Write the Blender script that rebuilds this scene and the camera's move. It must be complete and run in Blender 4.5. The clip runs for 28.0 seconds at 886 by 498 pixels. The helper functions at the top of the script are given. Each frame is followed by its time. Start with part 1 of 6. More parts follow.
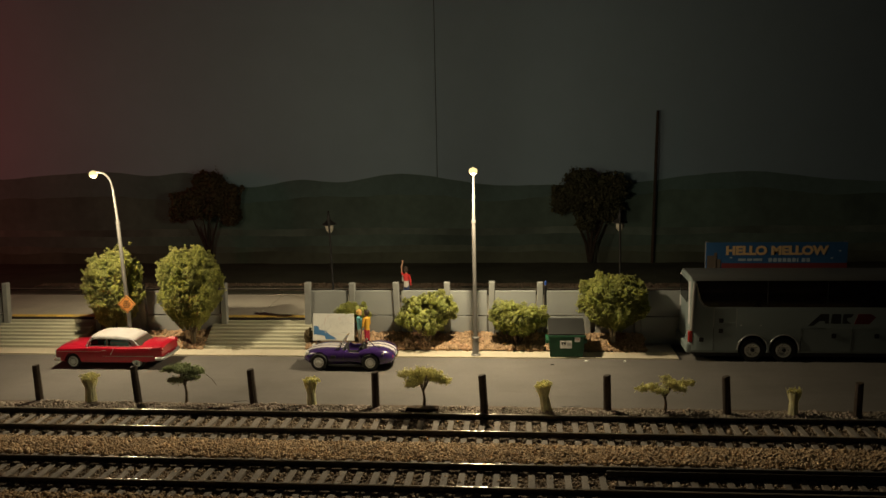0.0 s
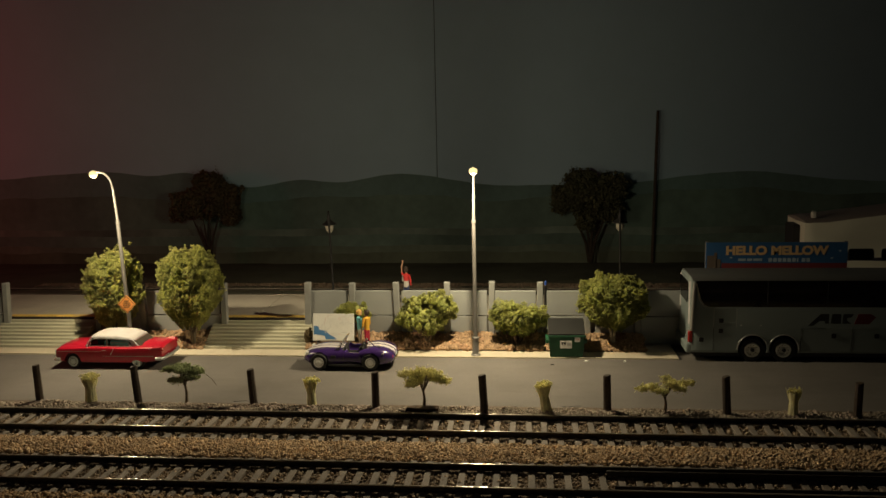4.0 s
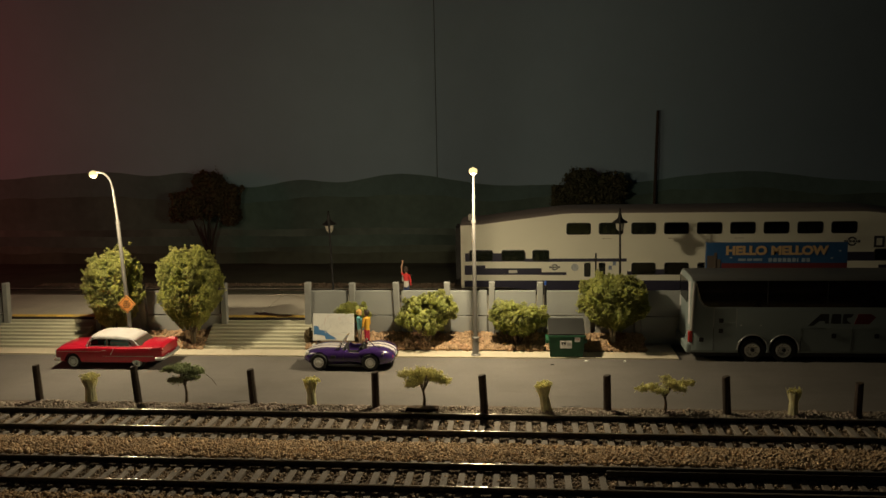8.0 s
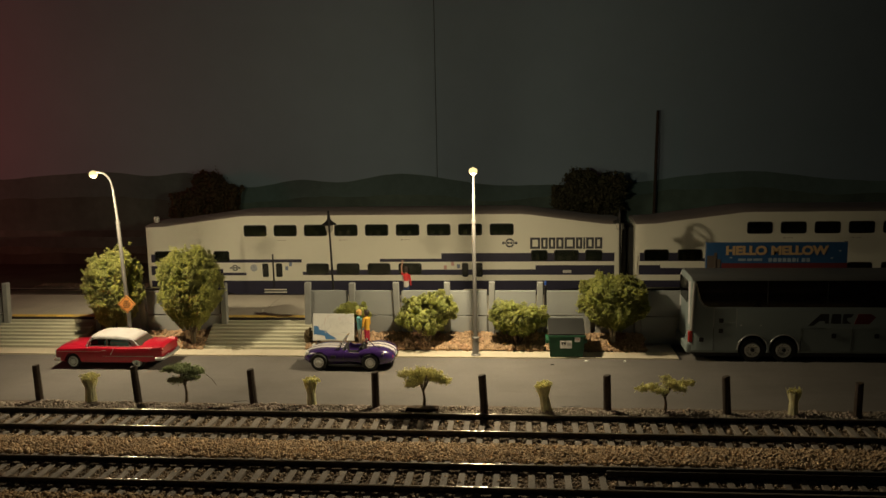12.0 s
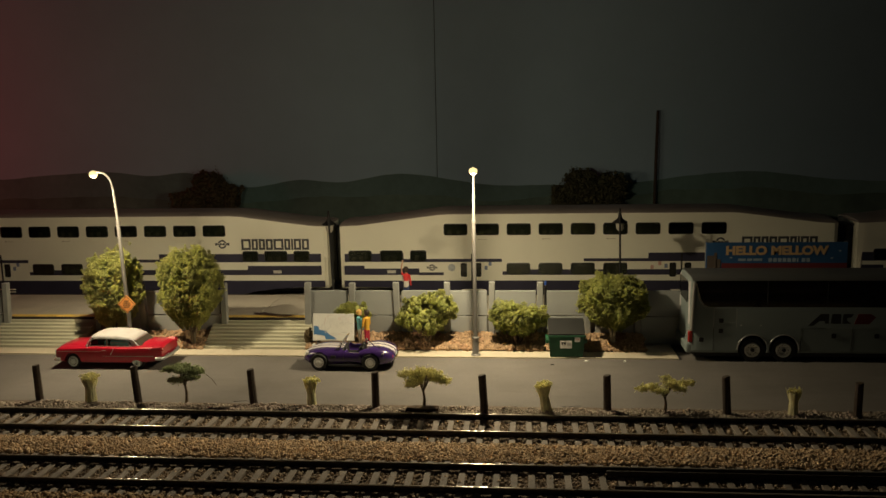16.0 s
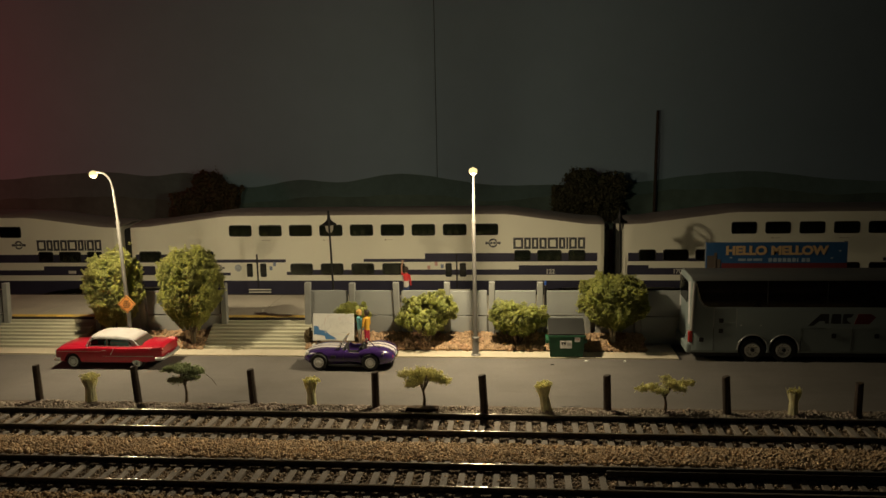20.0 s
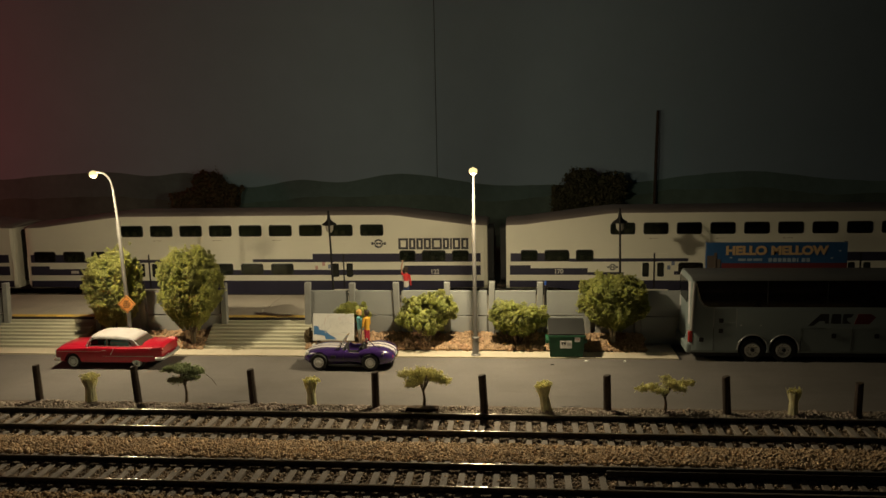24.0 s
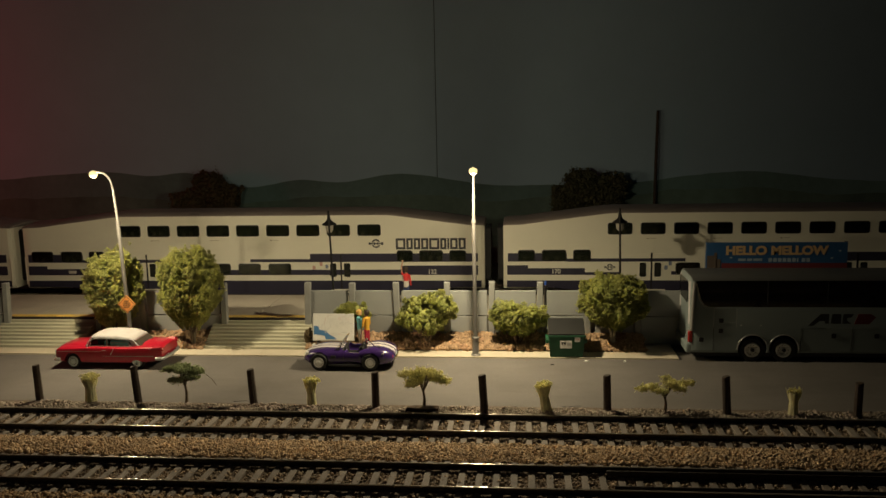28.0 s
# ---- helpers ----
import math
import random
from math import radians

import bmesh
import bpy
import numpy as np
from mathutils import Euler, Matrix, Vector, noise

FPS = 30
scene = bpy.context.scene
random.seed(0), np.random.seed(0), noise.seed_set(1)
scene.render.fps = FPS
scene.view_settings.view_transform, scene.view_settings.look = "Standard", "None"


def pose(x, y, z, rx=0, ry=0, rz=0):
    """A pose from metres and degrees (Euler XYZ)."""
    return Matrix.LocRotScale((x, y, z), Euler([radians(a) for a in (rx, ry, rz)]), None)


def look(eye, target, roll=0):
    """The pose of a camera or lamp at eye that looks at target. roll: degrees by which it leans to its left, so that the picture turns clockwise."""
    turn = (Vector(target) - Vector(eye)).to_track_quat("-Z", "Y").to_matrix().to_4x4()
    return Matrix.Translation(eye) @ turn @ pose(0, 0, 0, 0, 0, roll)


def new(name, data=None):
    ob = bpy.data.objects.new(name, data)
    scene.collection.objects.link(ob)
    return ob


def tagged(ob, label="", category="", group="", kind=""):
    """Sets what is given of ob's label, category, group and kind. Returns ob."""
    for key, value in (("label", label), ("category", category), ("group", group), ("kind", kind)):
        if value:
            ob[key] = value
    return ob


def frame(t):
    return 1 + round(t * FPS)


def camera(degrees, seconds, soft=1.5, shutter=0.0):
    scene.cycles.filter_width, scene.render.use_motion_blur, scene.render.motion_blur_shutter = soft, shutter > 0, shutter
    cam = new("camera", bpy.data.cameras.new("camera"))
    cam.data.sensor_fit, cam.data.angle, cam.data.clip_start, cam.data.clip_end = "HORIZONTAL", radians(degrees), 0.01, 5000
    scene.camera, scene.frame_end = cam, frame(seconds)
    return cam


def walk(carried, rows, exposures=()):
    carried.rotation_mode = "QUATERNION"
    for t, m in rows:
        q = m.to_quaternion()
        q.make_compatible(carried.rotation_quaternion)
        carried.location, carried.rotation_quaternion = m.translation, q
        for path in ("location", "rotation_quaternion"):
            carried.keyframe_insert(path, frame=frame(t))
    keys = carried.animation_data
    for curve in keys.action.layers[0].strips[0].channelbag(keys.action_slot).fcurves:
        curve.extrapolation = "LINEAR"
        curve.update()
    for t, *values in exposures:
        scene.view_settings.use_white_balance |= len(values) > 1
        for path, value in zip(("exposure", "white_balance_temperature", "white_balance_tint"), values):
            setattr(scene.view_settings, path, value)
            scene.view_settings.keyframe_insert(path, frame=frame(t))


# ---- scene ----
cam = camera(54.99, 28.0, 1.5)
EYE = Vector((0, 0, 0.11680))
VIEW = look(EYE, (-0.03853, 0.39279, 0.05175), -1.149)
walk(cam, [(0.0, VIEW), (28.0, VIEW)])


# ---------------------------------------------------------------- light
# The layout stands in a dark room: two small working street lamps give the light,
# a red lamp glows past the end of the layout, the room adds a trace of cool light.
LAMP_WARM = (1.0, 0.83, 0.53)
world = bpy.data.worlds.new("world")
scene.world = world
world.use_nodes = True
world.node_tree.nodes["Background"].inputs["Color"].default_value = (0.80, 0.90, 1.0, 1)
world.node_tree.nodes["Background"].inputs["Strength"].default_value = 0.0024
scene.view_settings.exposure = 0.0


def point_lamp(name, x, y, z, watts, colour, radius):
    data = bpy.data.lights.new(name, "POINT")
    data.energy, data.color, data.shadow_soft_size = watts, colour, radius / 1000
    ob = new(name, data)
    ob.location = (x / 1000, y / 1000, z / 1000)
    return ob


def down_lamp(name, x, y, z, watts, colour, size, tilt, lean, spread):
    """The diode's own face, which throws most of its light straight down."""
    data = bpy.data.lights.new(name, "AREA")
    data.energy, data.color, data.shape, data.size = watts, colour, "DISK", size / 1000
    data.spread = radians(spread)
    ob = new(name, data)
    ob.matrix_basis = pose(x / 1000, y / 1000, z / 1000, lean, tilt, 0)
    return ob


point_lamp("street_light_glow", -196.4, 372.5, 87.8, 0.165, LAMP_WARM, 3.0)
point_lamp("street_light_glow", -23.0, 378.4, 86.0, 0.131, LAMP_WARM, 1.7)
down_lamp("street_light_beam", -196.4, 372.5, 86.8, 0.040, LAMP_WARM, 1.2, -16, 8, 150)
down_lamp("street_light_beam", -23.0, 378.4, 84.8, 0.100, LAMP_WARM, 2.4, 7, -8, 180)
point_lamp("red_lamp_glow", -575, 475, 106, 0.245, (1.0, 0.06, 0.07), 8)


# ---------------------------------------------------------------- materials
def socket(node, name):
    return node.inputs[name]


def mat(name, colour, rough=0.6, metal=0.0, grain=2500, var=0.12, stain=90, stain_var=0.15,
        bump=0.00004, spread=0.0, spec=0.5, coat=0.0, second=None, second_amount=0.5, second_scale=None, tide=0.5):
    """A surface with fine grain, broad stains, relief and, with spread, a shade of its own for every piece."""
    m = bpy.data.materials.new(name)
    m.use_nodes = True
    nt = m.node_tree
    n, l = nt.nodes, nt.links
    bsdf = n["Principled BSDF"]
    socket(bsdf, "Roughness").default_value = rough
    socket(bsdf, "Metallic").default_value = metal
    socket(bsdf, "Specular IOR Level").default_value = spec
    socket(bsdf, "Coat Weight").default_value = coat
    socket(bsdf, "Coat Roughness").default_value = 0.08
    co = n.new("ShaderNodeTexCoord")
    info = n.new("ShaderNodeObjectInfo")
    shift = n.new("ShaderNodeVectorMath")
    shift.operation = "MULTIPLY_ADD"
    l.new(info.outputs["Random"], shift.inputs[0])
    shift.inputs[1].default_value = (0.31, 0.17, 0.23)
    l.new(co.outputs["Object"], shift.inputs[2])

    def cloud_of(scale, detail):
        t = n.new("ShaderNodeTexNoise")
        socket(t, "Scale").default_value = scale
        socket(t, "Detail").default_value = detail
        l.new(shift.outputs[0], t.inputs["Vector"])
        return t

    fine, broad = cloud_of(grain, 3), cloud_of(stain, 4)

    def swing(src, amount, lo=0.25, hi=0.75):
        r = n.new("ShaderNodeMapRange")
        r.inputs[1].default_value, r.inputs[2].default_value = lo, hi
        r.inputs[3].default_value, r.inputs[4].default_value = 1 - amount, 1 + amount
        l.new(src, r.inputs[0])
        return r.outputs[0]

    def times(a, b):
        t = n.new("ShaderNodeMath")
        t.operation = "MULTIPLY"
        l.new(a, t.inputs[0]), l.new(b, t.inputs[1])
        return t.outputs[0]

    shade = times(swing(fine.outputs[0], var), swing(broad.outputs[0], stain_var))
    if spread:
        shade = times(shade, swing(info.outputs["Random"], spread, 0, 1))
    base = n.new("ShaderNodeRGB")
    base.outputs[0].default_value = (*colour, 1)
    out = base.outputs[0]
    if second:
        mix = n.new("ShaderNodeMix")
        mix.data_type = "RGBA"
        patches = cloud_of(second_scale or stain * 2.3, 5)
        r = n.new("ShaderNodeMapRange")
        r.inputs[1].default_value, r.inputs[2].default_value = tide, tide + 0.15
        r.inputs[4].default_value = second_amount
        l.new(patches.outputs[0], r.inputs[0])
        l.new(r.outputs[0], mix.inputs[0])
        l.new(out, mix.inputs[6])
        mix.inputs[7].default_value = (*second, 1)
        out = mix.outputs[2]
    scale = n.new("ShaderNodeVectorMath")
    scale.operation = "SCALE"
    l.new(out, scale.inputs[0]), l.new(shade, scale.inputs["Scale"])
    l.new(scale.outputs[0], socket(bsdf, "Base Color"))
    if bump:
        b = n.new("ShaderNodeBump")
        b.inputs["Distance"].default_value = bump
        b.inputs["Strength"].default_value = 1.0
        l.new(fine.outputs[0], b.inputs["Height"])
        l.new(b.outputs[0], socket(bsdf, "Normal"))
    return m


def island(m, spread):
    """Give every loose piece of a joined mesh its own shade."""
    nt = m.node_tree
    bsdf = nt.nodes["Principled BSDF"]
    src = bsdf.inputs["Base Color"].links[0].from_socket
    g = nt.nodes.new("ShaderNodeNewGeometry")
    r = nt.nodes.new("ShaderNodeMapRange")
    r.inputs[3].default_value, r.inputs[4].default_value = 1 - spread, 1 + spread
    nt.links.new(g.outputs["Random Per Island"], r.inputs[0])
    s = nt.nodes.new("ShaderNodeVectorMath")
    s.operation = "SCALE"
    nt.links.new(src, s.inputs[0]), nt.links.new(r.outputs[0], s.inputs["Scale"])
    nt.links.new(s.outputs[0], bsdf.inputs["Base Color"])
    return m


def glow(name, colour, strength):
    m = bpy.data.materials.new(name)
    m.use_nodes = True
    b = m.node_tree.nodes["Principled BSDF"]
    b.inputs["Base Color"].default_value = (0.3 * colour[0], 0.2 * colour[1], 0.1 * colour[2], 1)
    b.inputs["Emission Color"].default_value = (*colour, 1)
    b.inputs["Emission Strength"].default_value = strength
    return m


def glass(name, tint=(0.9, 0.95, 0.95), rough=0.02):
    m = bpy.data.materials.new(name)
    m.use_nodes = True
    b = m.node_tree.nodes["Principled BSDF"]
    b.inputs["Base Color"].default_value = (*tint, 1)
    b.inputs["Transmission Weight"].default_value = 1.0
    b.inputs["Roughness"].default_value = rough
    b.inputs["IOR"].default_value = 1.3
    return m


ASPHALT = mat("asphalt", (0.172, 0.157, 0.142), 0.85, grain=3500, var=0.18, stain=28, stain_var=0.16, bump=0.00006,
              second=(0.142, 0.127, 0.110), second_amount=0.5, second_scale=45)


def streaks(m, amount):
    """Faint long scuffs along the road."""
    nt = m.node_tree
    bsdf = nt.nodes["Principled BSDF"]
    src = bsdf.inputs["Base Color"].links[0].from_socket
    co, mp, t, r, sc = (nt.nodes.new("ShaderNode" + k) for k in ("TexCoord", "Mapping", "TexNoise", "MapRange", "VectorMath"))
    mp.inputs["Scale"].default_value = (45, 240, 100)
    t.inputs["Scale"].default_value, t.inputs["Detail"].default_value = 1.0, 6
    r.inputs[1].default_value, r.inputs[2].default_value = 0.3, 0.7
    r.inputs[3].default_value, r.inputs[4].default_value = 1 - amount, 1 + amount
    sc.operation = "SCALE"
    nt.links.new(co.outputs["Object"], mp.inputs["Vector"]), nt.links.new(mp.outputs[0], t.inputs["Vector"])
    nt.links.new(t.outputs[0], r.inputs[0]), nt.links.new(src, sc.inputs[0]), nt.links.new(r.outputs[0], sc.inputs["Scale"])
    nt.links.new(sc.outputs[0], bsdf.inputs["Base Color"])


streaks(ASPHALT, 0.04)
CONCRETE_PALE = mat("pale_concrete", (0.60, 0.53, 0.40), 0.8, grain=3000, var=0.08, stain=60, stain_var=0.12)
CONCRETE_STAIR = mat("stair_concrete", (0.52, 0.50, 0.38), 0.75, grain=3000, var=0.08, stain=50, stain_var=0.12)
CONCRETE_DECK = mat("platform_concrete", (0.44, 0.40, 0.33), 0.8, grain=2600, var=0.10, stain=40, stain_var=0.18)
CONCRETE_WALL = mat("grey_wall_concrete", (0.295, 0.305, 0.295), 0.7, grain=3500, var=0.05, stain=70, stain_var=0.10, spread=0.05)
CONCRETE_POST = mat("post_concrete", (0.26, 0.263, 0.248), 0.7, grain=3500, var=0.06, stain=150, stain_var=0.14, spread=0.06)
YELLOW_PAINT = mat("worn_yellow_paint", (0.80, 0.54, 0.10), 0.6, grain=1500, var=0.2, stain=160, stain_var=0.3,
                   second=(0.40, 0.34, 0.24), second_amount=0.8, second_scale=200, tide=0.58)
BALLAST = island(mat("ballast_stone", (0.60, 0.43, 0.26), 0.9, var=0.25, stain=130, stain_var=0.30,
                     second=(0.42, 0.33, 0.235), second_amount=0.8, second_scale=260), 0.24)
# Ballast darkened in its colour for the shade between the sleepers.
BALLAST_DARK = island(mat("shaded_ballast_stone", (0.36, 0.275, 0.19), 0.9, var=0.25, stain=90, stain_var=0.3), 0.3)
BALLAST_GREY = island(mat("sandy_gravel_stone", (0.39, 0.335, 0.27), 0.9, var=0.25, stain=45, stain_var=0.3), 0.28)
RUBBLE = island(mat("reddish_grey_rubble", (0.36, 0.285, 0.235), 0.9, var=0.25, stain=120, stain_var=0.35, second=(0.10, 0.075, 0.06), second_amount=0.8, second_scale=90, tide=0.58), 0.3)
REAR_BALLAST = island(mat("dark_ballast_stone", (0.20, 0.148, 0.105), 0.9, var=0.25, stain=35, stain_var=0.3), 0.3)
BED = mat("ballast_bed", (0.15, 0.113, 0.08), 0.95, grain=900, var=0.5, stain=90, stain_var=0.3, bump=0.0004)
ROCK = island(mat("red_brown_rock", (0.42, 0.28, 0.165), 0.9, var=0.25, stain=60, stain_var=0.2, second=(0.40, 0.235, 0.14), second_amount=0.7, second_scale=120), 0.32)
ROCK_BED = mat("rock_soil", (0.34, 0.23, 0.14), 0.95, grain=1200, var=0.4, stain=90, stain_var=0.25, bump=0.0003)
TIE = mat("sleeper_plastic", (0.25, 0.215, 0.18), 0.75, grain=2200, var=0.2, stain=220, stain_var=0.25, spread=0.22)
RAIL = mat("rail_steel_top", (0.66, 0.59, 0.49), 0.2, 0.6, grain=900, var=0.1, stain=120, stain_var=0.25, bump=0.000008)
RAIL_SIDE = mat("rail_web_brown", (0.035, 0.026, 0.02), 0.6, 0.0, stain_var=0.25)
WOOD_POST = mat("dark_creosote_wood", (0.046, 0.032, 0.022), 0.8, grain=1800, var=0.35, stain=250, stain_var=0.3, spread=0.3)
POLE_STEEL = mat("grey_painted_pole", (0.23, 0.22, 0.205), 0.5, 0.4, stain_var=0.12, bump=0.000015)
BLACK = mat("black_paint", (0.015, 0.014, 0.014), 0.45, stain_var=0.2, bump=0.00001)
BULB = glow("lit_bulb", (1.0, 0.76, 0.33), 1.5)
FIELD = mat("dark_turf", (0.066, 0.068, 0.042), 0.95, grain=900, var=0.4, stain=30, stain_var=0.4, bump=0.0005)
SKY = mat("painted_sky", (0.38, 0.53, 0.64), 0.9, grain=60, var=0.02, stain=5, stain_var=0.08, bump=0)
SKY_DIMMING = mat("painted_sky_light_falloff", (0.38, 0.53, 0.65), 0.9, grain=60, var=0.02, stain=5, stain_var=0.08, bump=0)


def dim_along(m, x0, x1, share):
    """Scales the colour down along x, to put a falloff of light into it."""
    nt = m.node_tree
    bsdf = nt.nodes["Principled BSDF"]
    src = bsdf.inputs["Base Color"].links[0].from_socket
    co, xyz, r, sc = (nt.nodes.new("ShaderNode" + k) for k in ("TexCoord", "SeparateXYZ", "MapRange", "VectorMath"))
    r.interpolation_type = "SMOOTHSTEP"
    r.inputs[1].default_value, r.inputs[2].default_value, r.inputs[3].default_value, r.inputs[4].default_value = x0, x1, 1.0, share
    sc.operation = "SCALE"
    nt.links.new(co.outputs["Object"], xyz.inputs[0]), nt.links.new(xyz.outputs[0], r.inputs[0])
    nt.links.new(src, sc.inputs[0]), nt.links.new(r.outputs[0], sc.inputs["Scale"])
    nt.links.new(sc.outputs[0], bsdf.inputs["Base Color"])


# Light fading towards the right end, painted into this panel's colour.
dim_along(SKY_DIMMING, -0.05, 0.40, 0.55)
MEADOW_LOW = mat("painted_low_meadow", (0.13, 0.16, 0.128), 0.95, grain=150, var=0.12, stain=18, stain_var=0.35, bump=0)
MEADOW_BASE = mat("painted_meadow_foot", (0.105, 0.122, 0.09), 0.95, grain=150, var=0.12, stain=18, stain_var=0.35, bump=0)
HILL_FAR = mat("painted_far_hill", (0.15, 0.235, 0.23), 0.95, grain=200, var=0.08, stain=16, stain_var=0.25, bump=0)
HILL_NEAR = mat("painted_near_hill", (0.13, 0.19, 0.165), 0.95, grain=150, var=0.12, stain=18, stain_var=0.35, bump=0)
FIELD_STREAK = mat("painted_pale_field", (0.155, 0.20, 0.175), 0.95, grain=150, var=0.12, stain=25, stain_var=0.45, bump=0)
TRAIN_WHITE = mat("train_cream_white", (0.84, 0.81, 0.67), 0.38, grain=2000, var=0.02, stain=25, stain_var=0.05, bump=0.000006)
TRAIN_NAVY = mat("train_navy_stripe", (0.036, 0.034, 0.060), 0.4, stain_var=0.12, bump=0)
TRAIN_ROOF = mat("train_roof_grey", (0.25, 0.21, 0.19), 0.6, grain=1500, var=0.08, stain=30, stain_var=0.15)
TRAIN_GLASS = mat("dark_train_glass", (0.016, 0.018, 0.016), 0.08, grain=400, var=0.2, stain=90, stain_var=0.5, bump=0)
TRAIN_MARK = mat("dark_grey_lettering", (0.06, 0.06, 0.065), 0.5, stain_var=0.1, bump=0)
SEAL = mat("window_rubber", (0.028, 0.027, 0.025), 0.35, stain_var=0.2, bump=0)
CAR_DARK = mat("painted_unlit_inside", (0.020, 0.021, 0.018), 0.8, grain=300, var=0.3, stain=60, stain_var=0.5, bump=0)
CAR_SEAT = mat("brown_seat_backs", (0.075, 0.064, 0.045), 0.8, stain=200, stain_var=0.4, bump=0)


def pane_glass(name, tint):
    """Thin clear glass: light goes straight through, the surface mirrors by its angle."""
    m = bpy.data.materials.new(name)
    m.use_nodes = True
    n, l = m.node_tree.nodes, m.node_tree.links
    clear, gloss, mix, fresnel = (n.new("ShaderNode" + k) for k in ("BsdfTransparent", "BsdfGlossy", "MixShader", "Fresnel"))
    clear.inputs["Color"].default_value = (*tint, 1)
    gloss.inputs["Roughness"].default_value = 0.06
    fresnel.inputs["IOR"].default_value = 1.5
    l.new(fresnel.outputs[0], mix.inputs[0]), l.new(clear.outputs[0], mix.inputs[1]), l.new(gloss.outputs[0], mix.inputs[2])
    l.new(mix.outputs[0], n["Material Output"].inputs["Surface"])
    return m


PANE = pane_glass("train_window_glass", (0.80, 0.84, 0.78))
RUBBER = mat("black_rubber", (0.02, 0.02, 0.02), 0.75, stain_var=0.2)


# ---------------------------------------------------------------- mesh helpers (all lengths in millimetres)
def mm(x, y, z, rz=0, rx=0, ry=0):
    return pose(x / 1000, y / 1000, z / 1000, rx, ry, rz)


def thing(name, x, y, z, rz, label, category, group="", kind=""):
    ob = new(name)
    ob.empty_display_size = 0.005
    ob.matrix_basis = mm(x, y, z, rz)
    return tagged(ob, label, category, group, kind)


def part(name, bm, material, parent=None, label="", smooth=0):
    """Links a bmesh, drawn in millimetres, as one mesh object. smooth: shade edges flatter than that many degrees as round."""
    me = bpy.data.meshes.new(name)
    bmesh.ops.scale(bm, vec=(0.001, 0.001, 0.001), verts=bm.verts)
    bmesh.ops.recalc_face_normals(bm, faces=bm.faces)
    if smooth:
        limit = radians(smooth)
        for f in bm.faces:
            f.smooth = True
        for e in bm.edges:
            if len(e.link_faces) == 2 and e.calc_face_angle(9) > limit:
                e.smooth = False
    bm.to_mesh(me)
    bm.free()
    for m in material if isinstance(material, (list, tuple)) else (material,):
        me.materials.append(m)
    ob = new(name, me)
    ob.parent = parent
    if label:
        ob["label"] = label
    return ob


def piece(name, mesh_from, parent, m):
    """A further object on the same mesh."""
    ob = new(name, mesh_from.data)
    ob.parent = parent
    ob.matrix_basis = m
    return ob


def box(bm, x0, x1, y0, y1, z0, z1, bevel=0.0, seg=1):
    vs = [bm.verts.new((x, y, z)) for x in (x0, x1) for y in (y0, y1) for z in (z0, z1)]
    fs = [bm.faces.new([vs[i] for i in q]) for q in ((0, 1, 3, 2), (4, 6, 7, 5), (0, 4, 5, 1), (2, 3, 7, 6), (0, 2, 6, 4), (1, 5, 7, 3))]
    if bevel:
        es = {e for f in fs for e in f.edges}
        bmesh.ops.bevel(bm, geom=list(es), offset=bevel, segments=seg, affect="EDGES", profile=0.5)
    return bm


def prism(bm, outline, axis, a, b, bevel=0.0):
    """An outline of (u, v) drawn out from a to b along axis: 'x': (y, z), 'y': (x, z), 'z': (x, y)."""
    def place(u, v, w):
        return {"x": (w, u, v), "y": (u, w, v), "z": (u, v, w)}[axis]
    lo = [bm.verts.new(place(u, v, a)) for u, v in outline]
    hi = [bm.verts.new(place(u, v, b)) for u, v in outline]
    fs = [bm.faces.new(lo), bm.faces.new(hi[::-1])]
    k = len(outline)
    for i in range(k):
        fs.append(bm.faces.new((lo[i], hi[i], hi[(i + 1) % k], lo[(i + 1) % k])))
    if bevel:
        es = {e for f in fs[:2] for e in f.edges}
        bmesh.ops.bevel(bm, geom=list(es), offset=bevel, segments=1, affect="EDGES", profile=0.5)
    return bm


def rounded(x0, x1, z0, z1, r, seg=4):
    pts = []
    for cx, cz, a0 in ((x1 - r, z1 - r, 0), (x0 + r, z1 - r, 90), (x0 + r, z0 + r, 180), (x1 - r, z0 + r, 270)):
        for i in range(seg + 1):
            a = radians(a0 + 90 * i / seg)
            pts.append((cx + r * math.cos(a), cz + r * math.sin(a)))
    return pts


def tube(bm, path, radii, n=10, cap=True):
    """A round bar along a path of points."""
    path = [Vector(q) for q in path]
    if not isinstance(radii, (list, tuple)):
        radii = [radii] * len(path)
    rings, side = [], None
    for i, q in enumerate(path):
        d = (path[min(i + 1, len(path) - 1)] - path[max(i - 1, 0)]).normalized()
        if side is None:
            side = d.orthogonal().normalized()
        side = (side - d * side.dot(d)).normalized()
        up = d.cross(side)
        rings.append([bm.verts.new(q + radii[i] * (math.cos(2 * math.pi * k / n) * side + math.sin(2 * math.pi * k / n) * up)) for k in range(n)])
    for a, b in zip(rings, rings[1:]):
        for k in range(n):
            bm.faces.new((a[k], a[(k + 1) % n], b[(k + 1) % n], b[k]))
    if cap:
        bm.faces.new(rings[0][::-1]), bm.faces.new(rings[-1])
    return bm


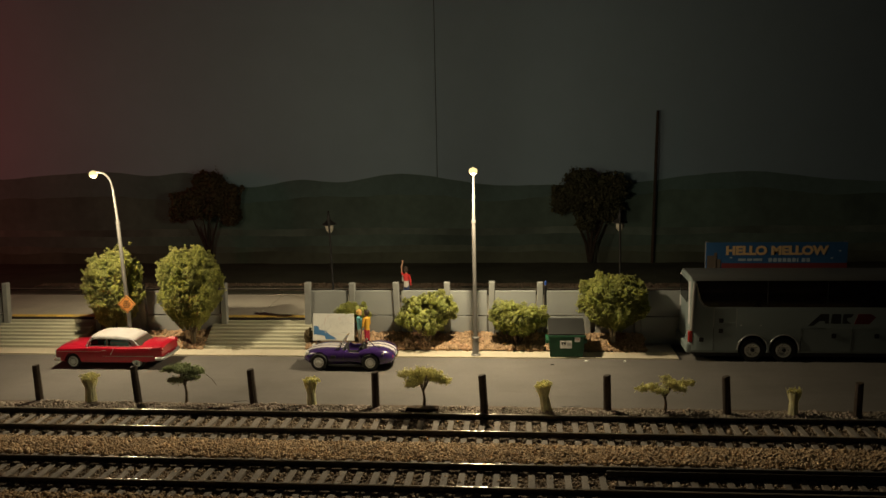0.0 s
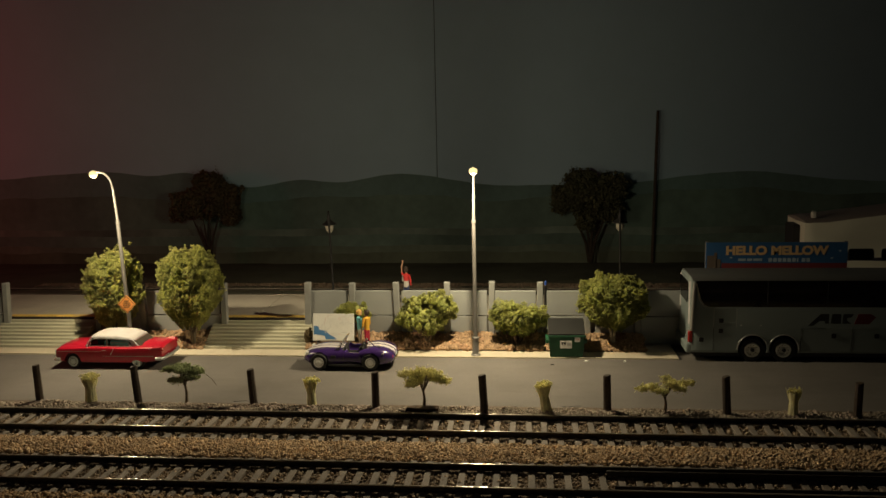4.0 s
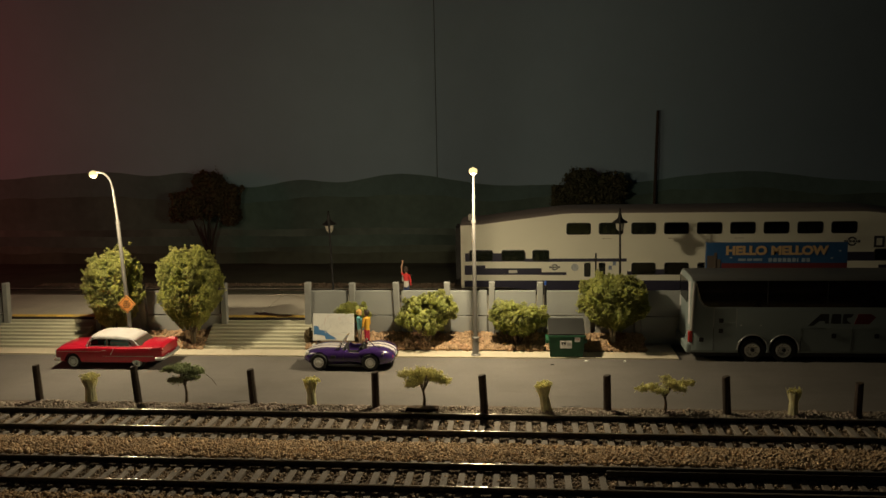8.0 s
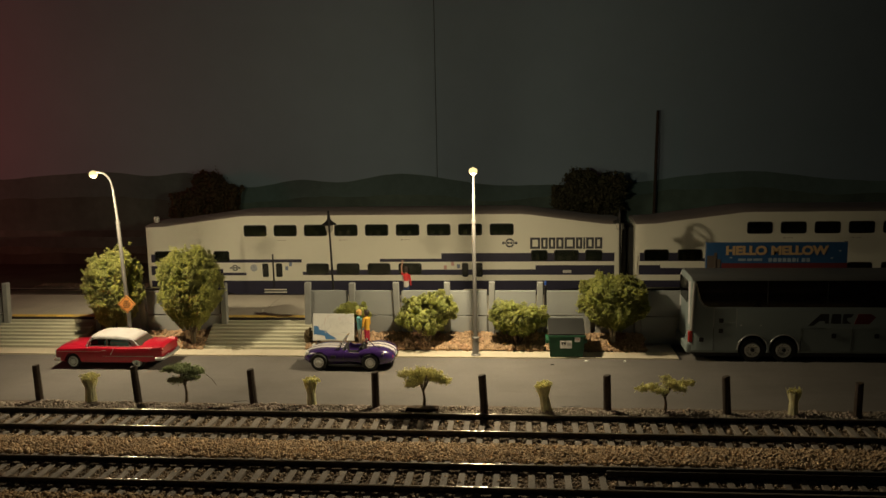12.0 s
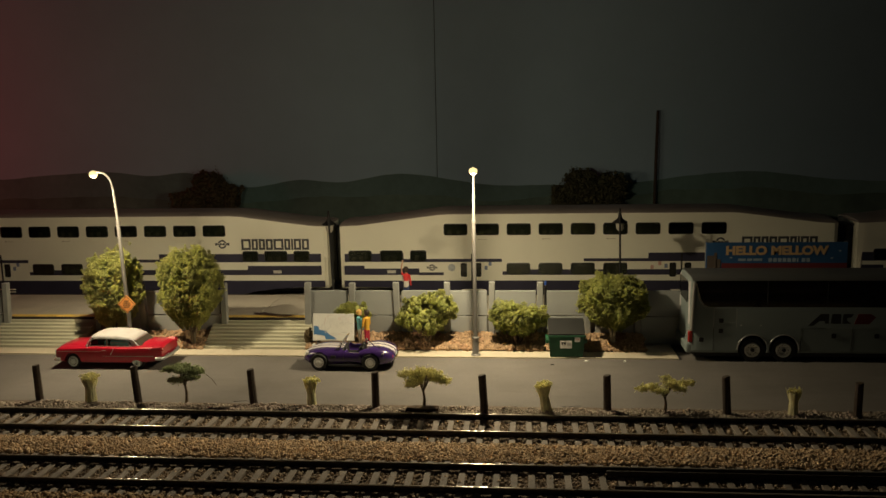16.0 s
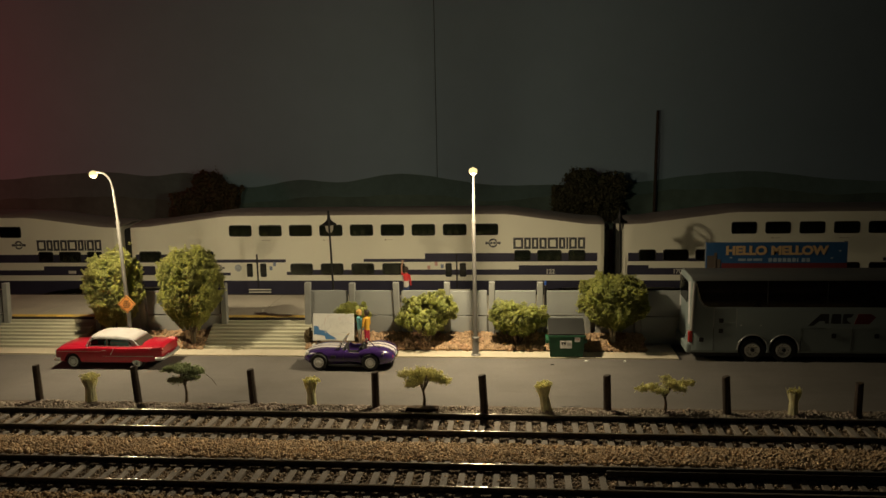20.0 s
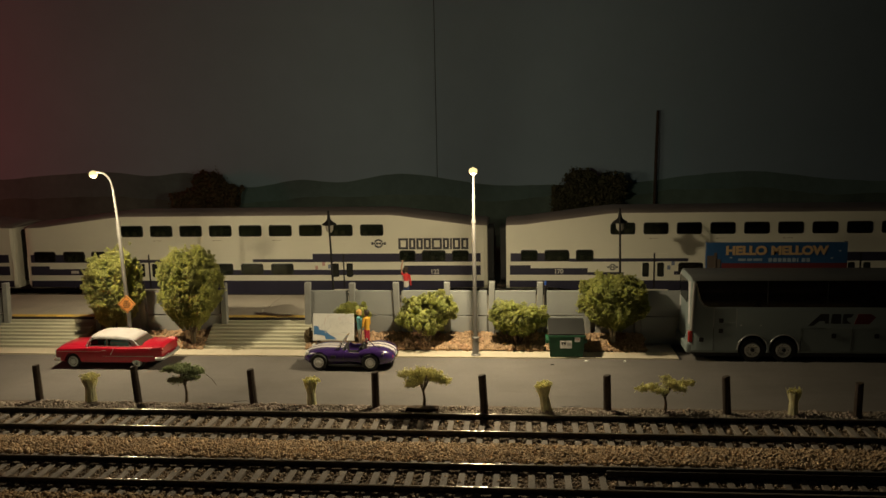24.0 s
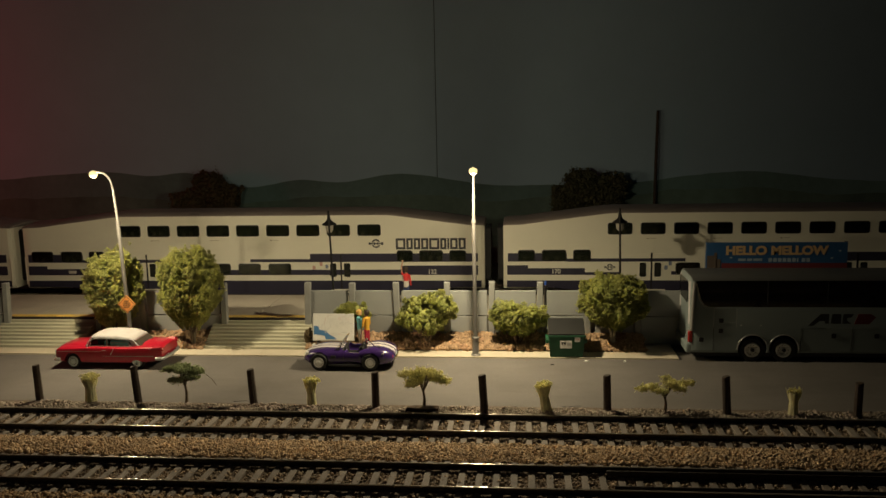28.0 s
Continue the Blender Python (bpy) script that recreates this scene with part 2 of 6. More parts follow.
def lathe(bm, profile, centre=(0, 0, 0), axis="z", n=16, ring_only=False):
    """A profile of (radius, height) turned round an axis; ring_only: the profile closes on itself."""
    rings = []
    for r, h in profile:
        ring = []
        for k in range(n):
            a = 2 * math.pi * k / n
            c, s = max(r, 0.001) * math.cos(a), max(r, 0.001) * math.sin(a)
            q = {"z": (c, s, h), "y": (c, h, s), "x": (h, c, s)}[axis]
            ring.append(bm.verts.new(Vector(q) + Vector(centre)))
        rings.append(ring)
    for a, b in zip(rings, rings[1:]):
        for k in range(n):
            bm.faces.new((a[k], a[(k + 1) % n], b[(k + 1) % n], b[k]))
    if ring_only:
        for k in range(n):
            bm.faces.new((rings[-1][k], rings[-1][(k + 1) % n], rings[0][(k + 1) % n], rings[0][k]))
    else:
        bm.faces.new(rings[0][::-1]), bm.faces.new(rings[-1])
    return bm


def loft(bm, rings, closed_ends=True):
    vs = [[bm.verts.new(q) for q in ring] for ring in rings]
    fs = []
    for a, b in zip(vs, vs[1:]):
        k = len(a)
        for i in range(k):
            fs.append(bm.faces.new((a[i], a[(i + 1) % k], b[(i + 1) % k], b[i])))
    if closed_ends:
        bm.faces.new(vs[0][::-1]), bm.faces.new(vs[-1])
    return fs


def carve(ob, cutters):
    """Cut the shapes of the cutters (in the thing's space) out of ob's mesh."""
    for c in cutters:
        me = bpy.data.meshes.new("cutter")
        bmesh.ops.scale(c, vec=(0.001, 0.001, 0.001), verts=c.verts)
        bmesh.ops.recalc_face_normals(c, faces=c.faces)
        c.to_mesh(me)
        c.free()
        tool = new("cutter", me)
        tool.parent = ob.parent
        md = ob.modifiers.new("cut", "BOOLEAN")
        md.operation, md.object, md.solver = "DIFFERENCE", tool, "EXACT"
        bpy.context.view_layer.update()
        fresh = bpy.data.meshes.new_from_object(ob.evaluated_get(bpy.context.evaluated_depsgraph_get()))
        ob.modifiers.clear()
        ob.data = fresh
        bpy.data.objects.remove(tool)
    return ob


rng = np.random.default_rng(7)
CUBE_V = np.array([(x, y, z) for x in (-1, 1) for y in (-1, 1) for z in (-1, 1)], float)
CUBE_F = np.array([(0, 1, 3, 2), (4, 6, 7, 5), (0, 4, 5, 1), (2, 3, 7, 6), (0, 2, 6, 4), (1, 5, 7, 3)])
G = (1 + 5 ** 0.5) / 2
ICO_V = np.array([(-1, G, 0), (1, G, 0), (-1, -G, 0), (1, -G, 0), (0, -1, G), (0, 1, G), (0, -1, -G), (0, 1, -G), (G, 0, -1), (G, 0, 1), (-G, 0, -1), (-G, 0, 1)]) / 1.9
ICO_F = np.array([(0, 11, 5), (0, 5, 1), (0, 1, 7), (0, 7, 10), (0, 10, 11), (1, 5, 9), (5, 11, 4), (11, 10, 2), (10, 7, 6), (7, 1, 8),
                  (3, 9, 4), (3, 4, 2), (3, 2, 6), (3, 6, 8), (3, 8, 9), (4, 9, 5), (2, 4, 11), (6, 2, 10), (8, 6, 7), (9, 8, 1)])
LEAF_V = np.array([(-0.5, 0, 0), (0, -0.32, 0.1), (0.55, 0, 0), (0, 0.32, 0.1), (0, 0, -0.12)])
TETRA_V = np.array([(1, 1, 1), (1, -1, -1), (-1, 1, -1), (-1, -1, 1)], float) / 1.5
TETRA_F = np.array([(0, 1, 2), (0, 3, 1), (0, 2, 3), (1, 3, 2)])
OCTA_V = np.array([(1, 0, 0), (-1, 0, 0), (0, 1, 0), (0, -1, 0), (0, 0, 0.8), (0, 0, -0.8)], float)
OCTA_F = np.array([(0, 2, 4), (2, 1, 4), (1, 3, 4), (3, 0, 4), (2, 0, 5), (1, 2, 5), (3, 1, 5), (0, 3, 5)])
LEAF_F = np.array([(0, 1, 3), (1, 2, 3), (0, 4, 1), (1, 4, 2), (2, 4, 3), (3, 4, 0)])


def turns(k):
    q = rng.normal(size=(k, 4))
    q /= np.linalg.norm(q, axis=1)[:, None]
    w, x, y, z = q.T
    return np.stack([1 - 2 * (y * y + z * z), 2 * (x * y - z * w), 2 * (x * z + y * w), 2 * (x * y + z * w), 1 - 2 * (x * x + z * z), 2 * (y * z - x * w),
                     2 * (x * z - y * w), 2 * (y * z + x * w), 1 - 2 * (x * x + y * y)], 1).reshape(k, 3, 3)


def scatter(name, base_v, base_f, places, sizes, material, parent=None, rough=0.25, label="", smooth=False):
    """Many small solid pieces, each turned and dented by chance, in one mesh."""
    k, nv = len(places), len(base_v)
    v = base_v[None] * (1 + rough * rng.normal(size=(k, nv, 1))) * sizes.reshape(k, 1, -1)
    v = np.einsum("kij,knj->kni", turns(k), v) + places[:, None]
    v = (v.reshape(-1, 3) / 1000).astype(np.float32)
    f = (base_f[None] + (np.arange(k) * nv)[:, None, None]).reshape(-1, base_f.shape[1]).astype(np.int32)
    me = bpy.data.meshes.new(name)
    me.vertices.add(len(v))
    me.vertices.foreach_set("co", v.ravel())
    me.loops.add(f.size)
    me.loops.foreach_set("vertex_index", f.ravel())
    me.polygons.add(len(f))
    me.polygons.foreach_set("loop_start", np.arange(len(f), dtype=np.int32) * f.shape[1])
    if smooth:
        me.polygons.foreach_set("use_smooth", np.ones(len(f), dtype=bool))
    me.materials.append(material)
    me.update(calc_edges=True)
    ob = new(name, me)
    ob.parent = parent
    if label:
        ob["label"] = label
    return ob


def sheet(bm, x0, x1, y0, y1, nx, ny, height):
    """A ground sheet with a height function."""
    vs = [[bm.verts.new((x0 + (x1 - x0) * i / nx, y0 + (y1 - y0) * j / ny, height(x0 + (x1 - x0) * i / nx, y0 + (y1 - y0) * j / ny))) for j in range(ny + 1)] for i in range(nx + 1)]
    for i in range(nx):
        for j in range(ny):
            bm.faces.new((vs[i][j], vs[i + 1][j], vs[i + 1][j + 1], vs[i][j + 1]))
    return bm


def rough_at(x, y, s, seed=0.0):
    return noise.noise((x * s, y * s, seed))


# ---------------------------------------------------------------- the baseboard and the ground
WALL_Y, DECK_Z, ROAD_NEAR, KERB_Y = 415.0, 12.0, 321.0, 388.5
FAR_TRACK_Y, NEAR_TRACK_Y, TRAIN_TRACK_Y = 299.5, 254.2, 516.5
RAIL_TOP = 1.6

base = box(bmesh.new(), -1500, 1500, -700, 700, -30, -12)
tagged(part("ground", base, FIELD), "dark board under the whole model railway layout", "ground", kind="structure")

def verge_height(x, y):
    """Uneven heaps of gravel between the far track and the road."""
    w = min(1, max(0, (y - 311) / 2.5)) * min(1, max(0, (323 - y) / 4))
    return w * (1.9 * max(0, rough_at(x, y * 2, 0.055, 3.0) + 0.12) + 0.9 * max(0, rough_at(x, y, 0.19, 5.0)))


bed = sheet(bmesh.new(), -420, 420, 190, ROAD_NEAR + 1, 210, 66,
            lambda x, y: -0.80 + 0.25 * rough_at(x, y, 0.12) + 0.8 * math.exp(-((y - 277) / 7) ** 2) + 1.0 * min(1, max(0, (y - 311) / 3)) + verge_height(x, y))
tagged(part("ballast_bed", bed, BED, smooth=60), "brown ballast bed under the two tracks", "ballast", kind="structure")

road = sheet(bmesh.new(), -420, 420, ROAD_NEAR - 3, 432, 120, 40, lambda x, y: 0.06 * rough_at(x, y, 0.05) - (0.6 if y < ROAD_NEAR - 1 else 0))
tagged(part("road", road, ASPHALT, smooth=60), "worn grey-brown asphalt road beside the station wall", "road", kind="structure")

# cracked lips of the road surface along the verge
for x0, y0, n_seg in ((-6, 322.6, 7), (14, 323.4, 6), (33, 321.6, 4), (-52, 322.8, 4), (88, 318.8, 7), (-120, 325, 5)):
    bm = bmesh.new()
    x, y, path = x0, y0, []
    for i in range(n_seg):
        path.append((x, y, 0.04))
        x, y = x + random.uniform(0.7, 2.0), y + random.uniform(-0.9, 0.9)
    tube(bm, path, [random.uniform(0.04, 0.17) for q in path], 4)
    tagged(part("road_crack", bm, BLACK), "dark crack in the asphalt beside the verge", "road", kind="structure")

turf = sheet(bmesh.new(), -700, 600, 455, 700, 80, 30, lambda x, y: 1.2 - max(0, (y - 570) / 70 * 3.5) + 0.8 * rough_at(x, y, 0.04) + (2.2 if abs(y - TRAIN_TRACK_Y) < 28 else 0.0))
tagged(part("field", turf, FIELD, smooth=60), "dark turf between the rear track and the backdrop", "grass", kind="structure")


# ---------------------------------------------------------------- tracks
def track(name, y, x0, x1, pitch, label, top):
    t = thing(name, 0, y, top, 0, label, "railway track", "railway tracks")
    for side in (-8.6, 8.6):
        bm = bmesh.new()
        head = [(side + 0.40 * math.cos(a), -0.20 + 0.20 * math.sin(a)) for a in (math.pi * k / 10 for k in range(11))]
        prism(bm, [(side - 0.40, -0.26), (side + 0.40, -0.26)] + head, "x", x0, x1)
        rail = part("rail", bm, RAIL, t, "worn steel rail, bright on top", smooth=50)
        bm = bmesh.new()
        prism(bm, [(side - 0.85, -2.1), (side + 0.85, -2.1), (side + 0.75, -1.85), (side + 0.2, -1.7), (side + 0.2, -0.8), (side + 0.37, -0.7), (side + 0.37, -0.245), (side - 0.37, -0.245), (side - 0.37, -0.7), (side - 0.2, -0.8), (side - 0.2, -1.7), (side - 0.75, -1.85)], "x", x0, x1)
        part("web", bm, RAIL_SIDE, rail, "dark brown painted rail web")
    first = None
    k = int((x1 - x0) / pitch)
    for i in range(k):
        m = mm(x0 + (i + 0.5) * pitch + random.uniform(-0.15, 0.15), random.uniform(-0.2, 0.2), -2.12 + random.uniform(-0.08, 0.08), random.uniform(-0.6, 0.6))
        if first is None:
            bm = box(bmesh.new(), -1.12, 1.12, -15.0, 15.0, -1.6, 0, 0.12)
            for side in (-8.6, 8.6):
                box(bm, -0.75, 0.75, side - 1.7, side + 1.7, 0, 0.22)
                for dy in (-1.15, 1.15):
                    box(bm, -0.22, 0.22, side + dy - 0.22, side + dy + 0.22, 0.22, 0.55)
            first = part("sleeper", bm, TIE, t)
            first.matrix_basis = m
        else:
            piece("sleeper", first, t, m)
    return t


track("railway_track", FAR_TRACK_Y, -255, 225, 5.75, "straight model track with brown sleepers beside the road", RAIL_TOP + 0.75)
near_track = track("railway_track", NEAR_TRACK_Y, -225, 205, 5.6, "straight model track with brown sleepers in front", RAIL_TOP + 0.5)
track("railway_track", TRAIN_TRACK_Y, -560, 520, 11.5, "rear station track that the train runs on", 4.6)


bm = bmesh.new()
prism(bm, [(5.0, -2.0), (6.0, -2.0), (5.7, -0.15), (5.3, -0.15)], "x", 25.5, 205)
prism(bm, [(-6.0, -2.0), (-5.0, -2.0), (-5.3, -0.15), (-5.7, -0.15)], "x", 27, 205)
part("check_rail", bm, RAIL_SIDE, near_track, "dark brown check rails inside the running rails")


def stones(name, x0, x1, y0, y1, count, size, material, height, label, keep=lambda x, y: True):
    x, y = rng.uniform(x0, x1, count), rng.uniform(y0, y1, count)
    ok = np.array([keep(a, b) for a, b in zip(x, y)])
    x, y = x[ok], y[ok]
    z = np.array([height(a, b) for a, b in zip(x, y)])
    s = size * np.exp(rng.normal(0, 0.3, len(x)))[:, None] * rng.uniform(0.7, 1.2, (len(x), 3))
    return tagged(scatter(name, CUBE_V, CUBE_F, np.stack([x, y, z], 1), s, material), label, "gravel", kind="stuff")


def off_ties(x, y):
    for c in (FAR_TRACK_Y, NEAR_TRACK_Y):
        if abs(abs(y - c) - 8.6) < 0.6:
            return False
        if abs(y - c) < 14.6:
            return False
    return True


def bed_height(x, y):
    for c in (FAR_TRACK_Y, NEAR_TRACK_Y):
        if abs(y - c) < 14.8:
            return -0.62 + random.uniform(-0.25, 0.2)
    return -0.50 + 0.8 * math.exp(-((y - 277) / 7) ** 2) + 0.3 * rough_at(x, y, 0.12) + random.uniform(-0.3, 0.3)


stones("ballast", -225, 190, 232, 316, 60000, 0.26, BALLAST, bed_height, "loose brown ballast stones round the tracks", off_ties)
for c in (FAR_TRACK_Y, NEAR_TRACK_Y):
    stones("ballast_between_sleepers", -225, 190, c - 14.6, c + 14.6, 13000, 0.27, BALLAST_DARK, bed_height, "brown stones between the sleepers, shade put into their colour",
           lambda x, y: abs(abs(y - c) - 8.6) > 0.7)
stones("coarse_ballast", -225, 190, 268, 286.5, 36000, 0.25, BALLAST, lambda x, y: bed_height(x, y) + 0.1, "coarse mixed ballast stones heaped between the two tracks",
       lambda x, y: abs(y - 277) < 7.5 + 2.5 * rough_at(x, y, 0.2))
stones("coarse_ballast", -225, 190, 232, 240, 3600, 0.34, BALLAST, bed_height, "coarse ballast stones in front of the nearer track")
stones("verge_gravel", -250, 215, 311, 324, 26000, 0.17, BALLAST_GREY,
       lambda x, y: 0.2 + verge_height(x, y) + random.uniform(-0.1, 0.18), "grey gravel verge along the road's edge",
       lambda x, y: y < 318.5 + 2.2 * rough_at(x, 3, 0.05) + 2.0 * random.random())


stones("verge_rubble", -250, 215, 311.5, 321.5, 2600, 0.36, RUBBLE,
       lambda x, y: 0.25 + verge_height(x, y) + random.uniform(-0.1, 0.25), "coarse reddish-grey rubble on the gravel verge",
       lambda x, y: rough_at(x, y, 0.09, 8.0) + 0.6 * rough_at(x, y, 0.3, 9.0) > 0.02 and y < 319.5 + 2.5 * rough_at(x, 3, 0.05))
stones("rear_ballast", -330, 200, 523, 556, 22000, 0.26, REAR_BALLAST,
       lambda x, y: 3.2 - max(0, (y - 544) / 8) - 0.2 * abs(rough_at(x, y, 0.1)) + random.uniform(-0.3, 0.3), "brown ballast shoulder behind the rear track",
       lambda x, y: y < 549 + 4 * rough_at(x, 4, 0.05) + 3 * random.random())


# ---------------------------------------------------------------- pavement, stairs, platform, wall
PAVE_END = 70.5
pave = thing("pavement", 0, 0, 0, 0, "pale concrete pavement strip along the kerb", "pavement", kind="structure")
x = -420.0
while x < PAVE_END - 1:
    x1 = min(x + 24.3, PAVE_END)
    part("slab", box(bmesh.new(), x + 0.03, x1 - 0.03, KERB_Y, 398.6, -1.0, 0.7, 0.07), CONCRETE_PALE, pave)
    x = x1

part("end_slab", box(bmesh.new(), 57.5, PAVE_END, 398.8, WALL_Y - 1.2, -1.0, 0.62, 0.15), CONCRETE_DECK, pave, "brown concrete slab at the pavement's end")
part("edge_gap", box(bmesh.new(), PAVE_END + 0.1, PAVE_END + 1.5, KERB_Y, WALL_Y - 1.2, -0.6, 0.10), BLACK, pave, "dark edge strip")

deck = thing("platform", 0, 0, 0, 0, "raised concrete station platform with a yellow edge line", "platform", kind="structure")
part("core", box(bmesh.new(), -700, 420, WALL_Y + 3.05, 471.5, -4, DECK_Z - 0.6), CONCRETE_DECK, deck)
x = -700.0
while x < 419:
    x1 = min(x + 40, 420)
    part("slab", box(bmesh.new(), x + 0.1, x1 - 0.1, WALL_Y + 3.05, 472, DECK_Z - 0.58, DECK_Z, 0.1), CONCRETE_DECK, deck)
    x = x1


def stairs(x0, x1):
    t = thing("stairs", 0, 0, 0, 0, "pale concrete stairs from the pavement up to the platform", "stairs", "station stairs", "structure")
    steps = 8
    run, rise = (WALL_Y + 2.3 - 398.8) / steps, (DECK_Z - 1.1 - 0.7) / steps
    for i in range(steps):
        y = 398.8 + i * run
        z = 0.7 + (i + 1) * rise
        bm = box(bmesh.new(), x0, x1, y, WALL_Y + 2.3 if i == steps - 1 else y + run + 0.2, -1.0, z - 0.001 * i, 0.14)
        part("step", bm, CONCRETE_STAIR, t)
    bm = box(bmesh.new(), x0 + 0.5, x1 - 0.5, WALL_Y + 3.2, WALL_Y + 8.0, DECK_Z - 0.2, DECK_Z + 0.06)
    part("edge_strip", box(bmesh.new(), x0 + 0.3, x1 - 0.3, WALL_Y + 2.32, WALL_Y + 3.0, DECK_Z - 1.6, DECK_Z + 0.12, 0.05), RAIL_SIDE, t, "dark brown platform edge strip")
    part("yellow_line", bm, YELLOW_PAINT, t, "worn yellow line painted at the top of the stairs")
    return t


stairs(-276, -225)
stairs(-160.5, -108.5)

# wall of concrete posts with two panels between each pair
POSTS = [-330.5, -302, -273.2, -222.5, -197.4, -176, -154.5, -110.8, -87.7, -64.1, -39.5, -17.2, 7.0, 30.7, 54.5, 78, 101.5, 125, 148.5, 172, 195.5, 219]
OPEN = {(-273.2, -222.5), (-154.5, -110.8)}
wall = thing("wall_station", 0, 0, 0, 0, "low grey wall of concrete posts and panels", "wall", kind="structure")
for i, x in enumerate(POSTS):
    lean = random.uniform(-2.0, 2.0)
    ob = part("post", box(bmesh.new(), -1.5, 1.5, -1.6, 1.6, -3, 31.2 + random.uniform(-0.4, 0.4), 0.3), CONCRETE_POST, wall)
    ob.matrix_basis = mm(x, WALL_Y - 0.2, 0, 0, 0, lean)
for a, b in zip(POSTS, POSTS[1:]):
    if (a, b) in OPEN:
        continue
    for z0, z1 in ((-2, 14.1), (14.5, 27.0)):
        ob = part("panel", box(bmesh.new(), a + (3.5 if a in (7.0, 30.7) else 1.95), b - 1.95, -0.9, 0.9, z0, z1, 0.18), CONCRETE_WALL, wall)
        ob.matrix_basis = mm(0, WALL_Y + random.uniform(-0.15, 0.15), 0, 0, random.uniform(-0.5, 0.5), 0)


def rock_bed(x0, x1, label):
    h = lambda x, y: 0.9 + 4.6 * max(0, (y - 398) / 16) ** 0.8 + 1.1 * rough_at(x, y, 0.16) * min(1, (y - 397.5) / 4)
    bm = sheet(bmesh.new(), x0, x1, 398.4, WALL_Y - 1, int((x1 - x0) / 2), 9, h)
    tagged(part("rock_bed", bm, ROCK_BED, smooth=70), label, "flower bed", kind="structure")
    count = int((x1 - x0) * 115)
    x, y = rng.uniform(x0, x1, count), rng.uniform(398.5, WALL_Y - 1.5, count)
    z = np.array([h(a, b) + 0.15 for a, b in zip(x, y)])
    s = (0.25 * np.exp(np.clip(rng.normal(0, 0.55, count), -1, 1.15)))[:, None] * rng.uniform(0.7, 1.25, (count, 3))
    tagged(scatter("rocks", CUBE_V, CUBE_F, np.stack([x, y, z], 1), s, ROCK, rough=0.3), "loose red-brown rocks in front of the wall", "rocks", kind="stuff")


rock_bed(-108, 57, "red-brown rock bed between the pavement and the wall")
rock_bed(-224.5, -161, "red-brown rock bed between the two stairs")


# ---------------------------------------------------------------- backdrop
BACK_Y = 660.0
sky = thing("backdrop", 0, 0, 0, 0, "painted night sky backdrop in two panels with a seam", "backdrop", kind="structure")
part("sky_panel", box(bmesh.new(), -1400, -68.4, BACK_Y, BACK_Y + 4, -10, 620), SKY, sky)
part("sky_panel", box(bmesh.new(), -67.8, 1400, BACK_Y, BACK_Y + 4, -10, 620), SKY_DIMMING, sky, "printed sky panel, light falloff to the right put into its colour")
part("seam", box(bmesh.new(), -68.6, -67.6, BACK_Y + 1.6, BACK_Y + 4, -10, 620), BLACK, sky)


def ridge(name, y, x0, x1, height, material, label):
    bm = bmesh.new()
    k = int((x1 - x0) / 4)
    prev = None
    for i in range(k + 1):
        x = x0 + (x1 - x0) * i / k
        cur = [bm.verts.new((x, y, -10)), bm.verts.new((x, y, height(x))), bm.verts.new((x, y + 0.4, height(x)))]
        if prev:
            bm.faces.new((prev[0], cur[0], cur[1], prev[1]))
            bm.faces.new((prev[1], cur[1], cur[2], prev[2]))
        prev = cur
    part(name, bm, material, sky, label)


def bell(x, c, w):
    return math.exp(-((x - c) / w) ** 2)


ridge("painted_hills", BACK_Y - 0.5, -900, 800,
      lambda x: 57 + 10 * bell(x, -410, 70) + 11.4 * bell(x, -330, 50) + 10.3 * bell(x, -266, 27) + 6.1 * bell(x, -178, 26) + 10.3 * bell(x, -95, 45) + 9 * bell(x, 162, 60)
      + 0.7 * rough_at(x, 1, 0.03) + 0.35 * rough_at(x, 2, 0.12), HILL_FAR, "painted dark blue-green hills")
ridge("painted_foothills", BACK_Y - 1.0, -900, 800,
      lambda x: 46 + 6 * bell(x, -360, 70) + 5 * bell(x, -120, 60) + 7 * bell(x, 150, 90) + 4 * rough_at(x, 5, 0.02) + 1.0 * rough_at(x, 6, 0.1), HILL_NEAR, "painted nearer hills")
ridge("painted_field", BACK_Y - 1.5, -900, 800, lambda x: 24.5 + 1.5 * rough_at(x, 8, 0.012) + 0.4 * rough_at(x, 9, 0.1), FIELD_STREAK, "painted pale field")
ridge("painted_meadow", BACK_Y - 2.0, -900, 800, lambda x: 19 + 1.8 * rough_at(x, 10, 0.014) + 0.5 * rough_at(x, 11, 0.1), HILL_NEAR, "painted dark meadow")
ridge("painted_low_meadow", BACK_Y - 2.5, -900, 800, lambda x: 10.5 + 2.2 * rough_at(x, 12, 0.02) + 0.6 * rough_at(x, 13, 0.1), MEADOW_LOW, "painted darker low meadow")
ridge("painted_meadow_foot", BACK_Y - 3.0, -900, 800, lambda x: 5.5 + 2.0 * rough_at(x, 14, 0.03) + 0.6 * rough_at(x, 15, 0.12), MEADOW_BASE, "painted dark foot of the meadow")



# ---------------------------------------------------------------- the train
CAR_L = 289.0
SIDE_TOP = [(0, 48.2), (12, 48.6), (24, 50.2), (60, 54.6), (66, 54.9), (228, 54.9), (234, 54.6), (268, 50.0), (279, 48.6), (289, 48.2)]


def side_top(x):
    for (a, za), (b, zb) in zip(SIDE_TOP, SIDE_TOP[1:]):
        if a <= x <= b:
            return za + (zb - za) * (x - a) / (b - a)
    return 48.2


